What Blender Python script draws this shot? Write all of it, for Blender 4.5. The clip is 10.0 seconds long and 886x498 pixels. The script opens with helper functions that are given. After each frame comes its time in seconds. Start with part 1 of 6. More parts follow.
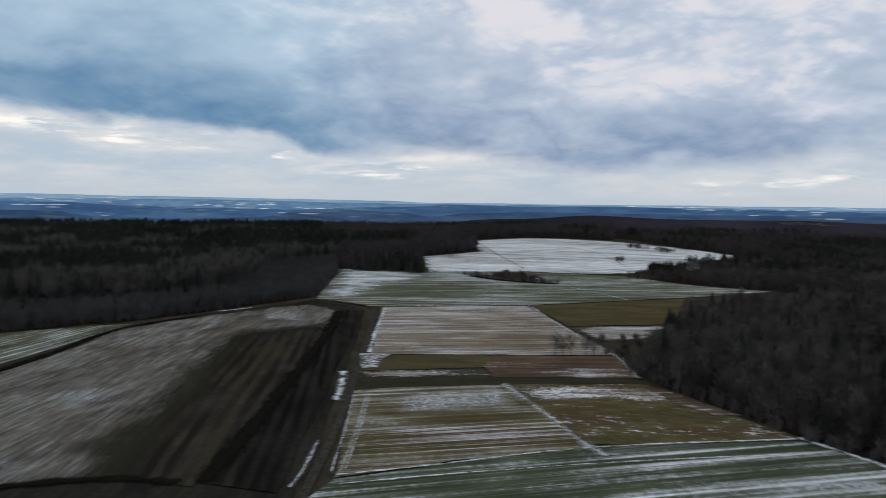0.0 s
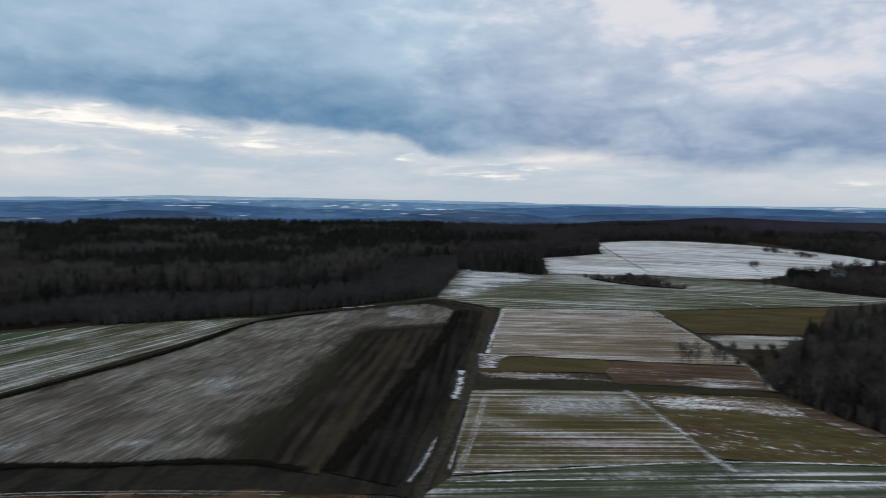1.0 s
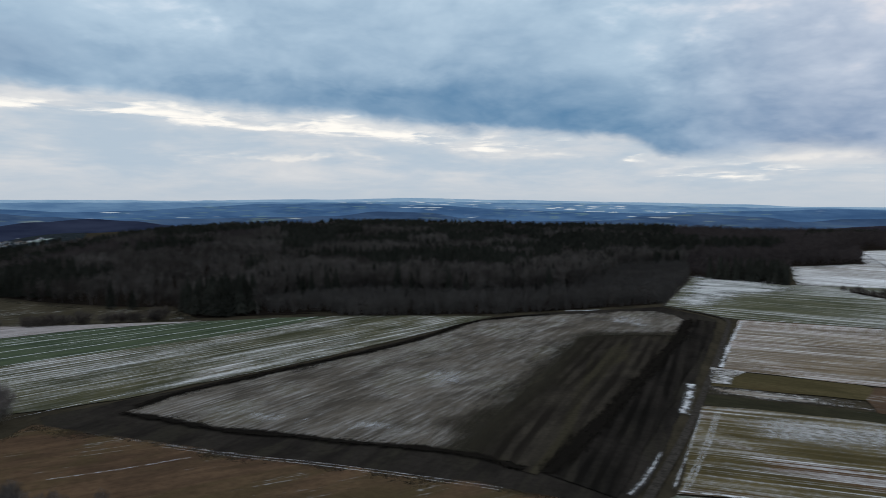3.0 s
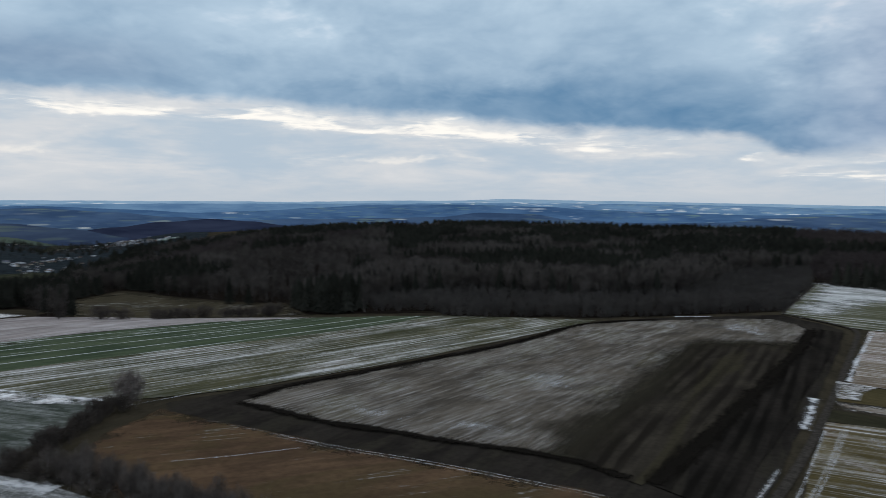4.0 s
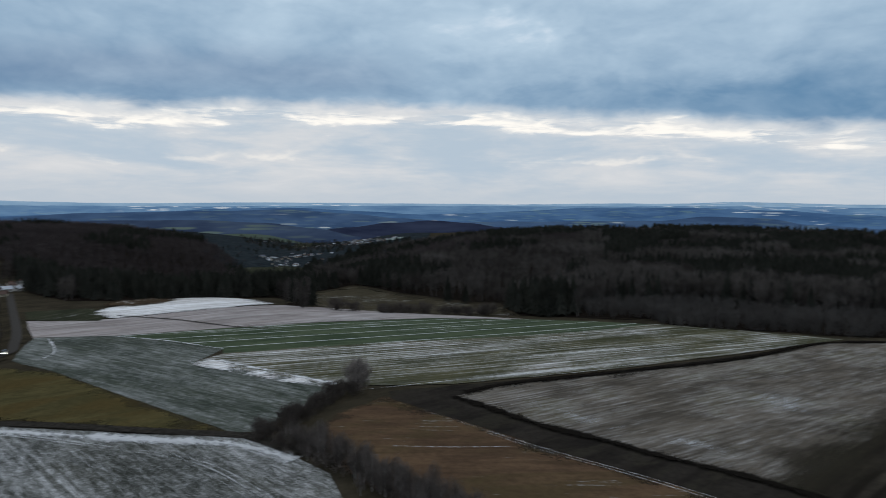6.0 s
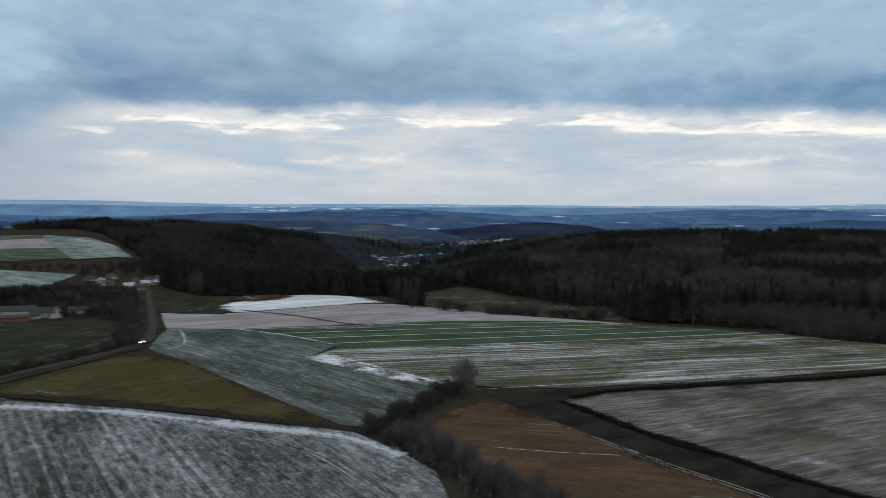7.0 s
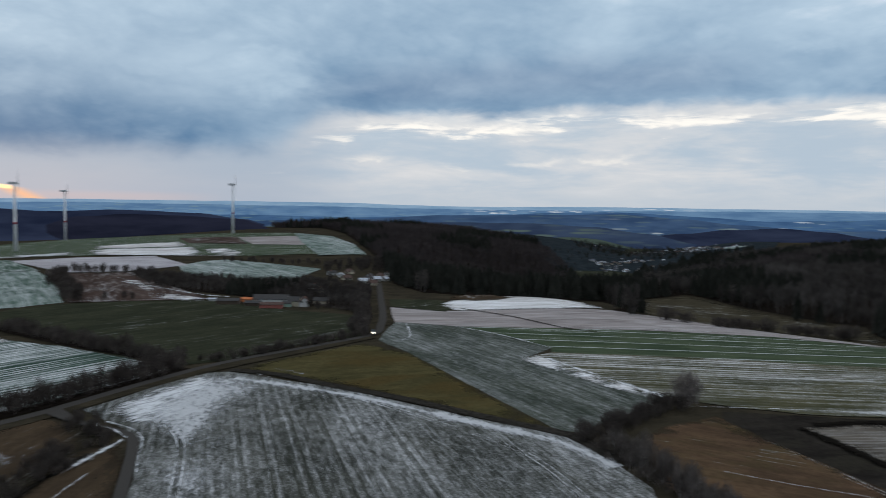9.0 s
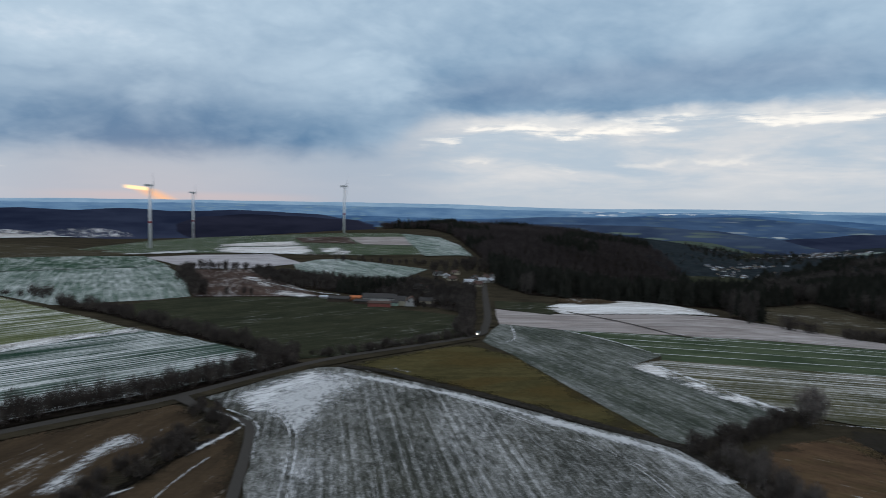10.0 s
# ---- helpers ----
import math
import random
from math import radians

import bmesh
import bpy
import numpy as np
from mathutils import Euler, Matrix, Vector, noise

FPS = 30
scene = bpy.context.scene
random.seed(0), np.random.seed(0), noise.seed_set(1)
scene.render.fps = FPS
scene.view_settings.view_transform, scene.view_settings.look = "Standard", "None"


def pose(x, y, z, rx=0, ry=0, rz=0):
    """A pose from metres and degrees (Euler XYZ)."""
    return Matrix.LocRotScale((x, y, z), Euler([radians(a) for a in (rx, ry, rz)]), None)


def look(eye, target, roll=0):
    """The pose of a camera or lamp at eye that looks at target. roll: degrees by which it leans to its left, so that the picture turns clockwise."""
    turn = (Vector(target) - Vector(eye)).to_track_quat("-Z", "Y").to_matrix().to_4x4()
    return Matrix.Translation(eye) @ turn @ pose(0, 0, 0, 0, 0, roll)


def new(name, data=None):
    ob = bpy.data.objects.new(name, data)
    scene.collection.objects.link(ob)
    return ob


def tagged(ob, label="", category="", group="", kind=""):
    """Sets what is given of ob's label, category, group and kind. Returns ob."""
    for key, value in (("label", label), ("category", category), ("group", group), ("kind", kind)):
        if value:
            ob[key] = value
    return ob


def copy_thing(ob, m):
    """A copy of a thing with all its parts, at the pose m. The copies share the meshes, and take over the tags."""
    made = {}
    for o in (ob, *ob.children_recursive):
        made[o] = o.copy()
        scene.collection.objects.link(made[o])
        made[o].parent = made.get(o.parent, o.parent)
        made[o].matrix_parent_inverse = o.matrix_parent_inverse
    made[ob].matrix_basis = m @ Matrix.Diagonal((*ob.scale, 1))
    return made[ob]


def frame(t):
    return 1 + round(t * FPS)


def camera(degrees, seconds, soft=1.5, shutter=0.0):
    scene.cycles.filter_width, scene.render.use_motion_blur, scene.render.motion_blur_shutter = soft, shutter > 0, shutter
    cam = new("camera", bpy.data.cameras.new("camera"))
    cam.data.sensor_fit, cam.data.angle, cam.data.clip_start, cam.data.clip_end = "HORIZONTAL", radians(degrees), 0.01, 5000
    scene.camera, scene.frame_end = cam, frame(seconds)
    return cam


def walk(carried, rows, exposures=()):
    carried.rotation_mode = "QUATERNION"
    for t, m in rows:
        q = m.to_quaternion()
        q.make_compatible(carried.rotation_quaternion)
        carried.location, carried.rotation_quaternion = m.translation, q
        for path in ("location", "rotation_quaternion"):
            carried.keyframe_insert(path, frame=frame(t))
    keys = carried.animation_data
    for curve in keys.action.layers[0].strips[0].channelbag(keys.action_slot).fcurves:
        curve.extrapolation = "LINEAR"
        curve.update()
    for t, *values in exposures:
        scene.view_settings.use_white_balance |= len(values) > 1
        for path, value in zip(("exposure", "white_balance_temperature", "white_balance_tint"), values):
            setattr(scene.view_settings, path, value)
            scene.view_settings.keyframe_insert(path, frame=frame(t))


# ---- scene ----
# ---- camera ----
cam = camera(65.85, 10.0, soft=0.6, shutter=0.8)
EYE = 65.0
# hills and hollows: bearing (degrees left of north), distance, height, width along and across the bearing
RELIEF = [
    (20, 1250, 7, 330, 420), (40, 1080, 11, 300, 300), (53, 900, 6, 180, 120),
    (93, 1380, 12, 350, 330), (78, 860, -42, 190, 110), (66, 1000, -42, 330, 150),
    (65, 1750, -52, 500, 300), (59.5, 1720, 20, 240, 120), (55, 520, -11, 90, 110), (72, 470, 4, 60, 60),
    (118, 1250, -17, 600, 420), (109, 1640, -30, 130, 300), (-10, 1050, 12, 260, 260), (-25, 1300, 8, 350, 300), (0, 1500, 5, 250, 400),
]


def ground(x, y):
    """Height of the land over the plan."""
    x, y = np.asarray(x, float), np.asarray(y, float)
    z = np.zeros_like(x)
    for bearing, far, high, along, across in RELIEF:
        s, c = math.sin(radians(bearing)), math.cos(radians(bearing))
        u, v = -x * s + y * c - far, x * c + y * s
        z = z + high * np.exp(-(u / along) ** 2 - (v / across) ** 2)
    r = np.hypot(x, y)
    far = np.clip((r - 1700) / 1100, 0, 1)
    z = z - 75 * far * far * (3 - 2 * far)
    return z + 0.5 * np.sin(x / 61 + 1) * np.sin(y / 73)


# seconds, bearing (degrees left of north), pitch, roll: the drone hovers and turns
TURNS = [
    (0.0, 0.0, -4.06, 0.47),
    (0.5, 4.98, -4.06, 0.45),
    (1.0, 10.01, -4.04, 0.43),
    (1.5, 14.97, -4.03, 0.42),
    (2.0, 19.82, -4.01, 0.41),
    (2.5, 24.26, -4.0, 0.41),
    (3.0, 28.65, -3.98, 0.41),
    (3.5, 33.07, -3.96, 0.43),
    (4.0, 37.28, -3.94, 0.44),
    (4.5, 41.81, -3.92, 0.47),
    (5.0, 46.32, -3.9, 0.5),
    (5.5, 50.78, -3.88, 0.53),
    (6.0, 55.15, -3.87, 0.57),
    (6.5, 59.65, -3.86, 0.62),
    (7.0, 64.19, -3.84, 0.67),
    (7.5, 68.7, -3.84, 0.73),
    (8.0, 73.24, -3.83, 0.8),
    (8.5, 77.81, -3.83, 0.87),
    (9.0, 82.34, -3.84, 0.95),
    (9.5, 86.75, -3.84, 1.03),
    (10.0, 91.18, -3.86, 1.12),
]


def gaze(bearing, pitch, roll):
    b, p = radians(bearing), radians(pitch)
    way = Vector((-math.sin(b) * math.cos(p), math.cos(b) * math.cos(p), math.sin(p)))
    return look((0, 0, EYE), Vector((0, 0, EYE)) + 100 * way, roll)


walk(cam, [(t, gaze(b, p, r)) for t, b, p, r in TURNS])


# ---- node helpers ----
class Net:
    """A short way to write shader nodes."""

    def __init__(self, tree):
        self.tree = tree

    def node(self, kind, **sets):
        n = self.tree.nodes.new("ShaderNode" + kind)
        for key, value in sets.items():
            setattr(n, key, value)
        return n

    def plug(self, value, socket):
        if isinstance(value, bpy.types.NodeSocket):
            self.tree.links.new(value, socket)
        elif value is not None:
            if socket.type == "RGBA" and len(value) == 3:
                value = (*value, 1)
            socket.default_value = value

    def math(self, op, a, b=None, c=None, clamp=False):
        n = self.node("Math", operation=op, use_clamp=clamp)
        for v, s in zip((a, b, c), n.inputs):
            self.plug(v, s)
        return n.outputs[0]

    def vec(self, op, a, b=None):
        n = self.node("VectorMath", operation=op)
        self.plug(a, n.inputs[0])
        self.plug(b, n.inputs[1])
        return n.outputs["Value"] if op in ("DOT_PRODUCT", "LENGTH") else n.outputs[0]

    def step(self, x, lo, hi, a=0.0, b=1.0, smooth=True):
        n = self.node("MapRange", interpolation_type="SMOOTHSTEP" if smooth else "LINEAR")
        for v, s in zip((x, lo, hi, a, b), n.inputs):
            self.plug(v, s)
        return n.outputs[0]

    def mix(self, f, a, b, blend="MIX"):
        n = self.node("Mix", data_type="RGBA", blend_type=blend)
        self.plug(f, n.inputs[0])
        self.plug(a, n.inputs[6])
        self.plug(b, n.inputs[7])
        return n.outputs[2]

    def noise(self, vector, scale, detail=4.0, rough=0.55, warp=0.0):
        n = self.node("TexNoise")
        self.plug(vector, n.inputs["Vector"])
        n.inputs["Scale"].default_value = scale
        n.inputs["Detail"].default_value = detail
        n.inputs["Roughness"].default_value = rough
        n.inputs["Distortion"].default_value = warp
        return n.outputs["Fac"]

    def place(self, vector, turn=0.0, scale=(1, 1, 1), shift=(0, 0, 0)):
        """Turns the plan so that y runs along a bearing, then scales it."""
        if turn:
            n = self.node("VectorRotate", rotation_type="Z_AXIS")
            self.plug(vector, n.inputs["Vector"])
            n.inputs["Angle"].default_value = radians(-turn)
            vector = n.outputs[0]
        n = self.node("Mapping")
        self.plug(vector, n.inputs["Vector"])
        n.inputs["Location"].default_value = shift
        n.inputs["Scale"].default_value = scale
        return n.outputs[0]

    def join(self, x, y, z=0.0):
        n = self.node("CombineXYZ")
        for v, s in zip((x, y, z), n.inputs):
            self.plug(v, s)
        return n.outputs[0]


def rgb(r, g, b):
    """Linear colour from a screen colour."""
    return tuple(((c / 255 + 0.055) / 1.055) ** 2.4 if c > 10 else c / 255 / 12.92 for c in (r, g, b))


# ---- world: a broken winter overcast at dusk ----
SUN_BEARING, SUN_UP = 114.8, 3.0
world = bpy.data.worlds.new("sky")
scene.world = world
world.use_nodes = True
net = Net(world.node_tree)
world.node_tree.nodes.clear()
way = net.node("TexCoord").outputs["Generated"]
sep = net.node("SeparateXYZ")
net.plug(way, sep.inputs[0])
wx, wy, wz = sep.outputs
up = net.math("MAXIMUM", wz, 0.0)
level = net.vec("NORMALIZE", net.join(wx, wy, 0.0))


def toward(bearing):
    """How nearly the way points to a bearing, on the level: 1 to -1."""
    return net.vec("DOT_PRODUCT", level, (-math.sin(radians(bearing)), math.cos(radians(bearing)), 0))


# the view's bearing (left of north) and height over the horizon
bearing = net.math("ARCTAN2", net.math("MULTIPLY", wx, -1.0), wy)
height = net.math("ARCSINE", wz)


def cloud_way(tall):
    """The way as a point of a drum whose height is stretched, for clouds seen flat from below."""
    return net.vec("ADD", level, net.join(0.0, 0.0, net.math("MULTIPLY", height, tall)))


def along_horizon(*points):
    """A value that wanders smoothly with the bearing: (degrees, value from 0 to 1)."""
    node = net.node("FloatCurve")
    net.plug(net.step(bearing, -math.pi, math.pi, smooth=False), node.inputs["Value"])
    line = node.mapping.curves[0]
    for deg, value in points:
        line.points.new((deg + 180) / 360, value)
    line.points[0].location, line.points[-1].location = (0, points[0][1]), (1, points[-1][1])
    node.mapping.update()
    return node.outputs[0]


big = net.noise(net.place(cloud_way(1.9), 0, (1, 1, 1), (1.3, 2.2, 0.4)), 2.4, 3, 0.5, 0.4)
mid = net.noise(net.place(cloud_way(2.1), 0, (1, 1, 1), (5.1, 0.7, 2.9)), 6.0, 6, 0.55, 0.5)
fine = net.noise(net.place(cloud_way(2.0), 0, (1, 1, 1), (8, 1, 3)), 15.0, 7, 0.6, 0.5)
puffs = net.noise(net.place(cloud_way(2.2), 0, (1, 1, 1), (2.7, 4.1, 6.3)), 7.5, 6, 0.56, 0.2)
billow = net.math("MULTIPLY", net.math("ABSOLUTE", net.math("SUBTRACT", puffs, 0.5)), 2.0)
# bearing and height bent by the noise, so that the cloud masses have torn outlines
bent_b = net.math("ADD", bearing, net.math("MULTIPLY_ADD", net.math("SUBTRACT", mid, 0.5), 0.16, net.math("MULTIPLY", net.math("SUBTRACT", fine, 0.5), 0.09)))
bent_h = net.math("ADD", height, net.math("MULTIPLY_ADD", net.math("SUBTRACT", puffs, 0.5), 0.075, net.math("MULTIPLY", net.math("SUBTRACT", fine, 0.5), 0.035)))
# lower edge of the dark sheet, which lies highest over the bright gap in the north-west
rise = along_horizon(*((d, e / 20) for d, e in ((-33, 2.6), (-28, 2.5), (-23, 2.1), (-18, 2.4), (-12, 1.4), (-8, 2.2), (-3, 3.2), (9, 3.5), (12, 4.0), (14, 5.1), (25, 5.6), (33, 6.4), (41, 7.2), (53, 7.5), (68, 7.6), (79, 7.2), (91, 6.5), (95, 4.3), (98, 3.3), (113, 2.8), (125, 2.5))))
edge = net.math("MULTIPLY", rise, radians(20))
edge = net.math("ADD", edge, net.math("MULTIPLY_ADD", net.math("SUBTRACT", mid, 0.5), 0.024, net.math("MULTIPLY", net.math("SUBTRACT", fine, 0.5), 0.026)))
gap = net.step(toward(48), 0.66, 0.80)
above = net.math("SUBTRACT", height, edge)
under = net.step(above, -0.006, net.math("MULTIPLY_ADD", gap, -0.022, 0.036))
# the sheet: dark just over its edge, lighter and patchy higher up
lift = net.step(above, 0.0, 0.22)
east = net.step(toward(-24), 0.72, 0.95)
tone = net.math("ADD", net.math("MULTIPLY", big, 0.36), net.math("ADD", net.math("MULTIPLY", mid, 0.46), net.math("MULTIPLY", fine, 0.14)))
tone = net.math("ADD", tone, net.math("MULTIPLY_ADD", lift, 0.09, 0.055))
tone = net.math("ADD", tone, net.math("MULTIPLY", east, 0.09))
deep = along_horizon((-33, 0.04), (-12, 0.06), (2, 0.08), (10, 0.07), (22, 0.10), (45, 0.08), (66, 0.10), (86, 0.09), (96, 0.13), (109, 0.26), (126, 0.24))
tone = net.math("SUBTRACT", tone, net.math("MULTIPLY", deep, net.step(above, 0.03, 0.17, 1.0, 0.0)))
tone = net.math("ADD", tone, net.math("MULTIPLY", net.math("SUBTRACT", billow, 0.22), net.math("MULTIPLY_ADD", east, 0.26, 0.24)))
# single cloud masses: bearing, height, half width, half height in degrees, lighter or darker
MASSES = ((-15, 9.3, 5, 1.6, 0.20), (-6, 13.6, 4, 2.2, 0.22), (13, 11.5, 4.5, 1.5, 0.15), (24, 8.0, 10, 2.2, -0.16), (5, 5.4, 8, 2.0, -0.17), (-21, 4.8, 8, 1.5, -0.14), (-25, 10.8, 4, 1.8, 0.14), (1, 11.0, 7, 2.4, -0.10), (-12, 3.0, 5, 1.1, -0.10), (53, 13.4, 5, 1.5, 0.17), (40, 8.6, 9, 1.2, -0.09), (71, 9.6, 10, 1.6, -0.08), (83, 7.7, 8, 1.3, -0.10), (112, 5.2, 10, 2.0, -0.13), (99, 10.2, 6, 1.4, 0.14), (120, 11.2, 6, 1.8, 0.13))
for deg, el, wide, tall, gain in MASSES:
    u = net.math("MULTIPLY", net.math("SUBTRACT", bent_b, radians(deg)), 1 / radians(wide))
    v = net.math("MULTIPLY", net.math("SUBTRACT", bent_h, radians(el)), 1 / radians(tall))
    near = net.step(net.math("MULTIPLY_ADD", u, u, net.math("MULTIPLY", v, v)), 2.6, 0.0)
    tone = net.math("MULTIPLY_ADD", near, 0.72 * gain, tone)
puff = net.step(tone, 0.17, 0.75, smooth=False)
cloud = net.mix(puff, rgb(80, 124, 162), rgb(190, 211, 228))
cloud = net.mix(net.step(toward(-22), 0.80, 0.95), cloud, net.mix(puff, rgb(96, 128, 166), rgb(203, 212, 226)))
# a mauve cast low in the sheet over the western fields
mauve = net.math("MULTIPLY", net.step(toward(76), 0.93, 0.99), net.step(net.math("ABSOLUTE", net.math("SUBTRACT", above, 0.045)), 0.05, 0.0, 0.0, 0.3))
cloud = net.mix(mauve, cloud, rgb(142, 155, 178))
bright = net.step(tone, 0.64, 0.80)
cloud = net.mix(net.math("MULTIPLY", bright, 0.6), cloud, rgb(222, 228, 238))
warm = net.math("MULTIPLY", net.step(tone, 0.60, 0.78), net.math("MULTIPLY", east, 0.45))
cloud = net.mix(warm, cloud, rgb(226, 216, 216))
# the gap under it: pale bands, torn grey rags, and bright breaks along the edge
bands = net.noise(cloud_way(7.0), 3.4, 7, 0.58, 0.5)
rags = net.noise(net.place(cloud_way(4.2), 0, (1, 1, 1), (3.1, 7.4, 1.2)), 9.0, 7, 0.6, 0.3)
shine = net.math("ADD", net.math("MULTIPLY", bands, 0.6), net.math("MULTIPLY", rags, 0.4))
below = net.mix(net.step(shine, 0.38, 0.62), rgb(178, 194, 209), rgb(210, 213, 217))
below = net.mix(net.step(shine, 0.57, 0.68, 0.0, 0.5), below, rgb(228, 228, 229))
breaks = along_horizon((-33, 0.3), (-28, 0.55), (-20, 0.45), (-14, 0.05), (2, 0.4), (9, 0.5), (12, 0.2), (22, 0.35), (30, 0.7), (36, 1.0), (43, 0.55), (50, 0.9), (57, 0.45), (65, 0.9), (72, 0.65), (80, 0.9), (87, 0.6), (92, 0.35), (97, 0.0))
shreds = net.noise(net.place(cloud_way(7.5), 0, (1, 1, 1), (6.2, 1.9, 4.4)), 10.0, 8, 0.64, 0.35)
line = net.math("ADD", above, net.math("MULTIPLY_ADD", rags, 0.04, net.math("MULTIPLY_ADD", shreds, 0.05, -0.030)))
sheen = net.math("MULTIPLY", net.step(net.math("ABSOLUTE", net.math("ADD", above, 0.012)), 0.030, 0.0), net.math("MULTIPLY", breaks, net.step(shreds, 0.36, 0.60)))
below = net.mix(net.math("MULTIPLY", sheen, 0.55), below, rgb(236, 235, 233))
streak = net.math("MULTIPLY", net.step(net.math("ABSOLUTE", line), 0.013, 0.001), net.step(net.math("MULTIPLY_ADD", breaks, 0.20, net.math("MULTIPLY_ADD", shreds, 0.75, net.math("MULTIPLY", fine, 0.25))), 0.56, 0.70))
below = net.mix(streak, below, rgb(254, 250, 243))
second = net.math("MULTIPLY", net.step(net.math("ABSOLUTE", net.math("SUBTRACT", bent_h, radians(3.6))), 0.007, 0.0), net.step(net.math("MULTIPLY_ADD", gap, 0.10, bands), 0.54, 0.70))
below = net.mix(net.math("MULTIPLY", second, 0.6), below, rgb(242, 238, 232))
below = net.mix(net.step(height, 0.05, -0.01, 0, 0.75), below, rgb(186, 196, 206))
west = net.step(toward(109), 0.93, 0.985)
below = net.mix(net.math("MULTIPLY", west, 0.85), below, rgb(161, 177, 195))
over = net.mix(under, below, cloud)
# the sun's last light in a slit just over the western hills
off = net.math("SUBTRACT", bearing, radians(SUN_BEARING))
lean = net.math("SUBTRACT", wz, net.math("MULTIPLY_ADD", off, 0.10, 0.0115))
beam = net.math("MULTIPLY", net.step(net.math("ABSOLUTE", net.math("SUBTRACT", off, radians(0.5))), radians(1.15), radians(0.4)), net.step(net.math("ABSOLUTE", lean), 0.0034, 0.0008))
fall = net.math("MULTIPLY", net.step(net.math("ABSOLUTE", net.math("ADD", off, net.math("MULTIPLY_ADD", wz, -2.0, 0.022))), radians(1.3), 0.0), net.step(wz, 0.0125, 0.0105))
glow = net.math("MULTIPLY", net.step(toward(SUN_BEARING - 3), 0.975, 0.9996), net.step(net.math("ABSOLUTE", net.math("SUBTRACT", wz, 0.002)), 0.010, 0.0))
over = net.mix(net.math("MULTIPLY", glow, 0.22), over, rgb(226, 186, 172))
over = net.mix(net.math("MULTIPLY", fall, 0.75), over, (0.95, 0.52, 0.28))
over = net.mix(beam, over, (1.6, 1.05, 0.55))
# overhead the overcast is even and grey
over = net.mix(net.step(height, 0.30, 0.62, 0.0, 0.9), over, (0.67, 0.73, 0.80))
sky = net.node("TexSky", sky_type="NISHITA", sun_disc=False)
sky.sun_elevation, sky.sun_rotation = radians(SUN_UP), radians(-SUN_BEARING)
clear = net.vec("SCALE", sky.outputs[0])
clear.node.inputs["Scale"].default_value = 0.08
back = net.node("Background")
net.plug(net.mix(0.975, clear, over), back.inputs["Color"])
back.inputs["Strength"].default_value = 1.05
net.plug(back.outputs[0], net.node("OutputWorld").inputs["Surface"])

sun = bpy.data.lights.new("sun", "SUN")
sun.energy, sun.angle, sun.color = 0.25, radians(14), (1.0, 0.85, 0.72)
s, c = math.sin(radians(SUN_BEARING)), math.cos(radians(SUN_BEARING))
new("sun", sun).matrix_world = look((0, 0, 0), (s, -c, -0.12))


# ---- materials ----
def material(name):
    mat = bpy.data.materials.new(name)
    mat.use_nodes = True
    n = Net(mat.node_tree)
    bsdf = mat.node_tree.nodes["Principled BSDF"]
    bsdf.inputs["Specular IOR Level"].default_value = 0.0
    bsdf.inputs["Roughness"].default_value = 0.9
    return mat, n, bsdf, n.node("TexCoord").outputs["Object"]


def finish(n, bsdf, colour, rough=0.9, bump=None, deep=0.3):
    n.plug(colour, bsdf.inputs["Base Color"])
    n.plug(rough, bsdf.inputs["Roughness"])
    if bump is not None:
        b = n.node("Bump")
        b.inputs["Strength"].default_value = 0.6
        b.inputs["Distance"].default_value = deep
        n.plug(bump, b.inputs["Height"])
        n.plug(b.outputs[0], bsdf.inputs["Normal"])


SNOW = (0.84, 0.85, 0.87)


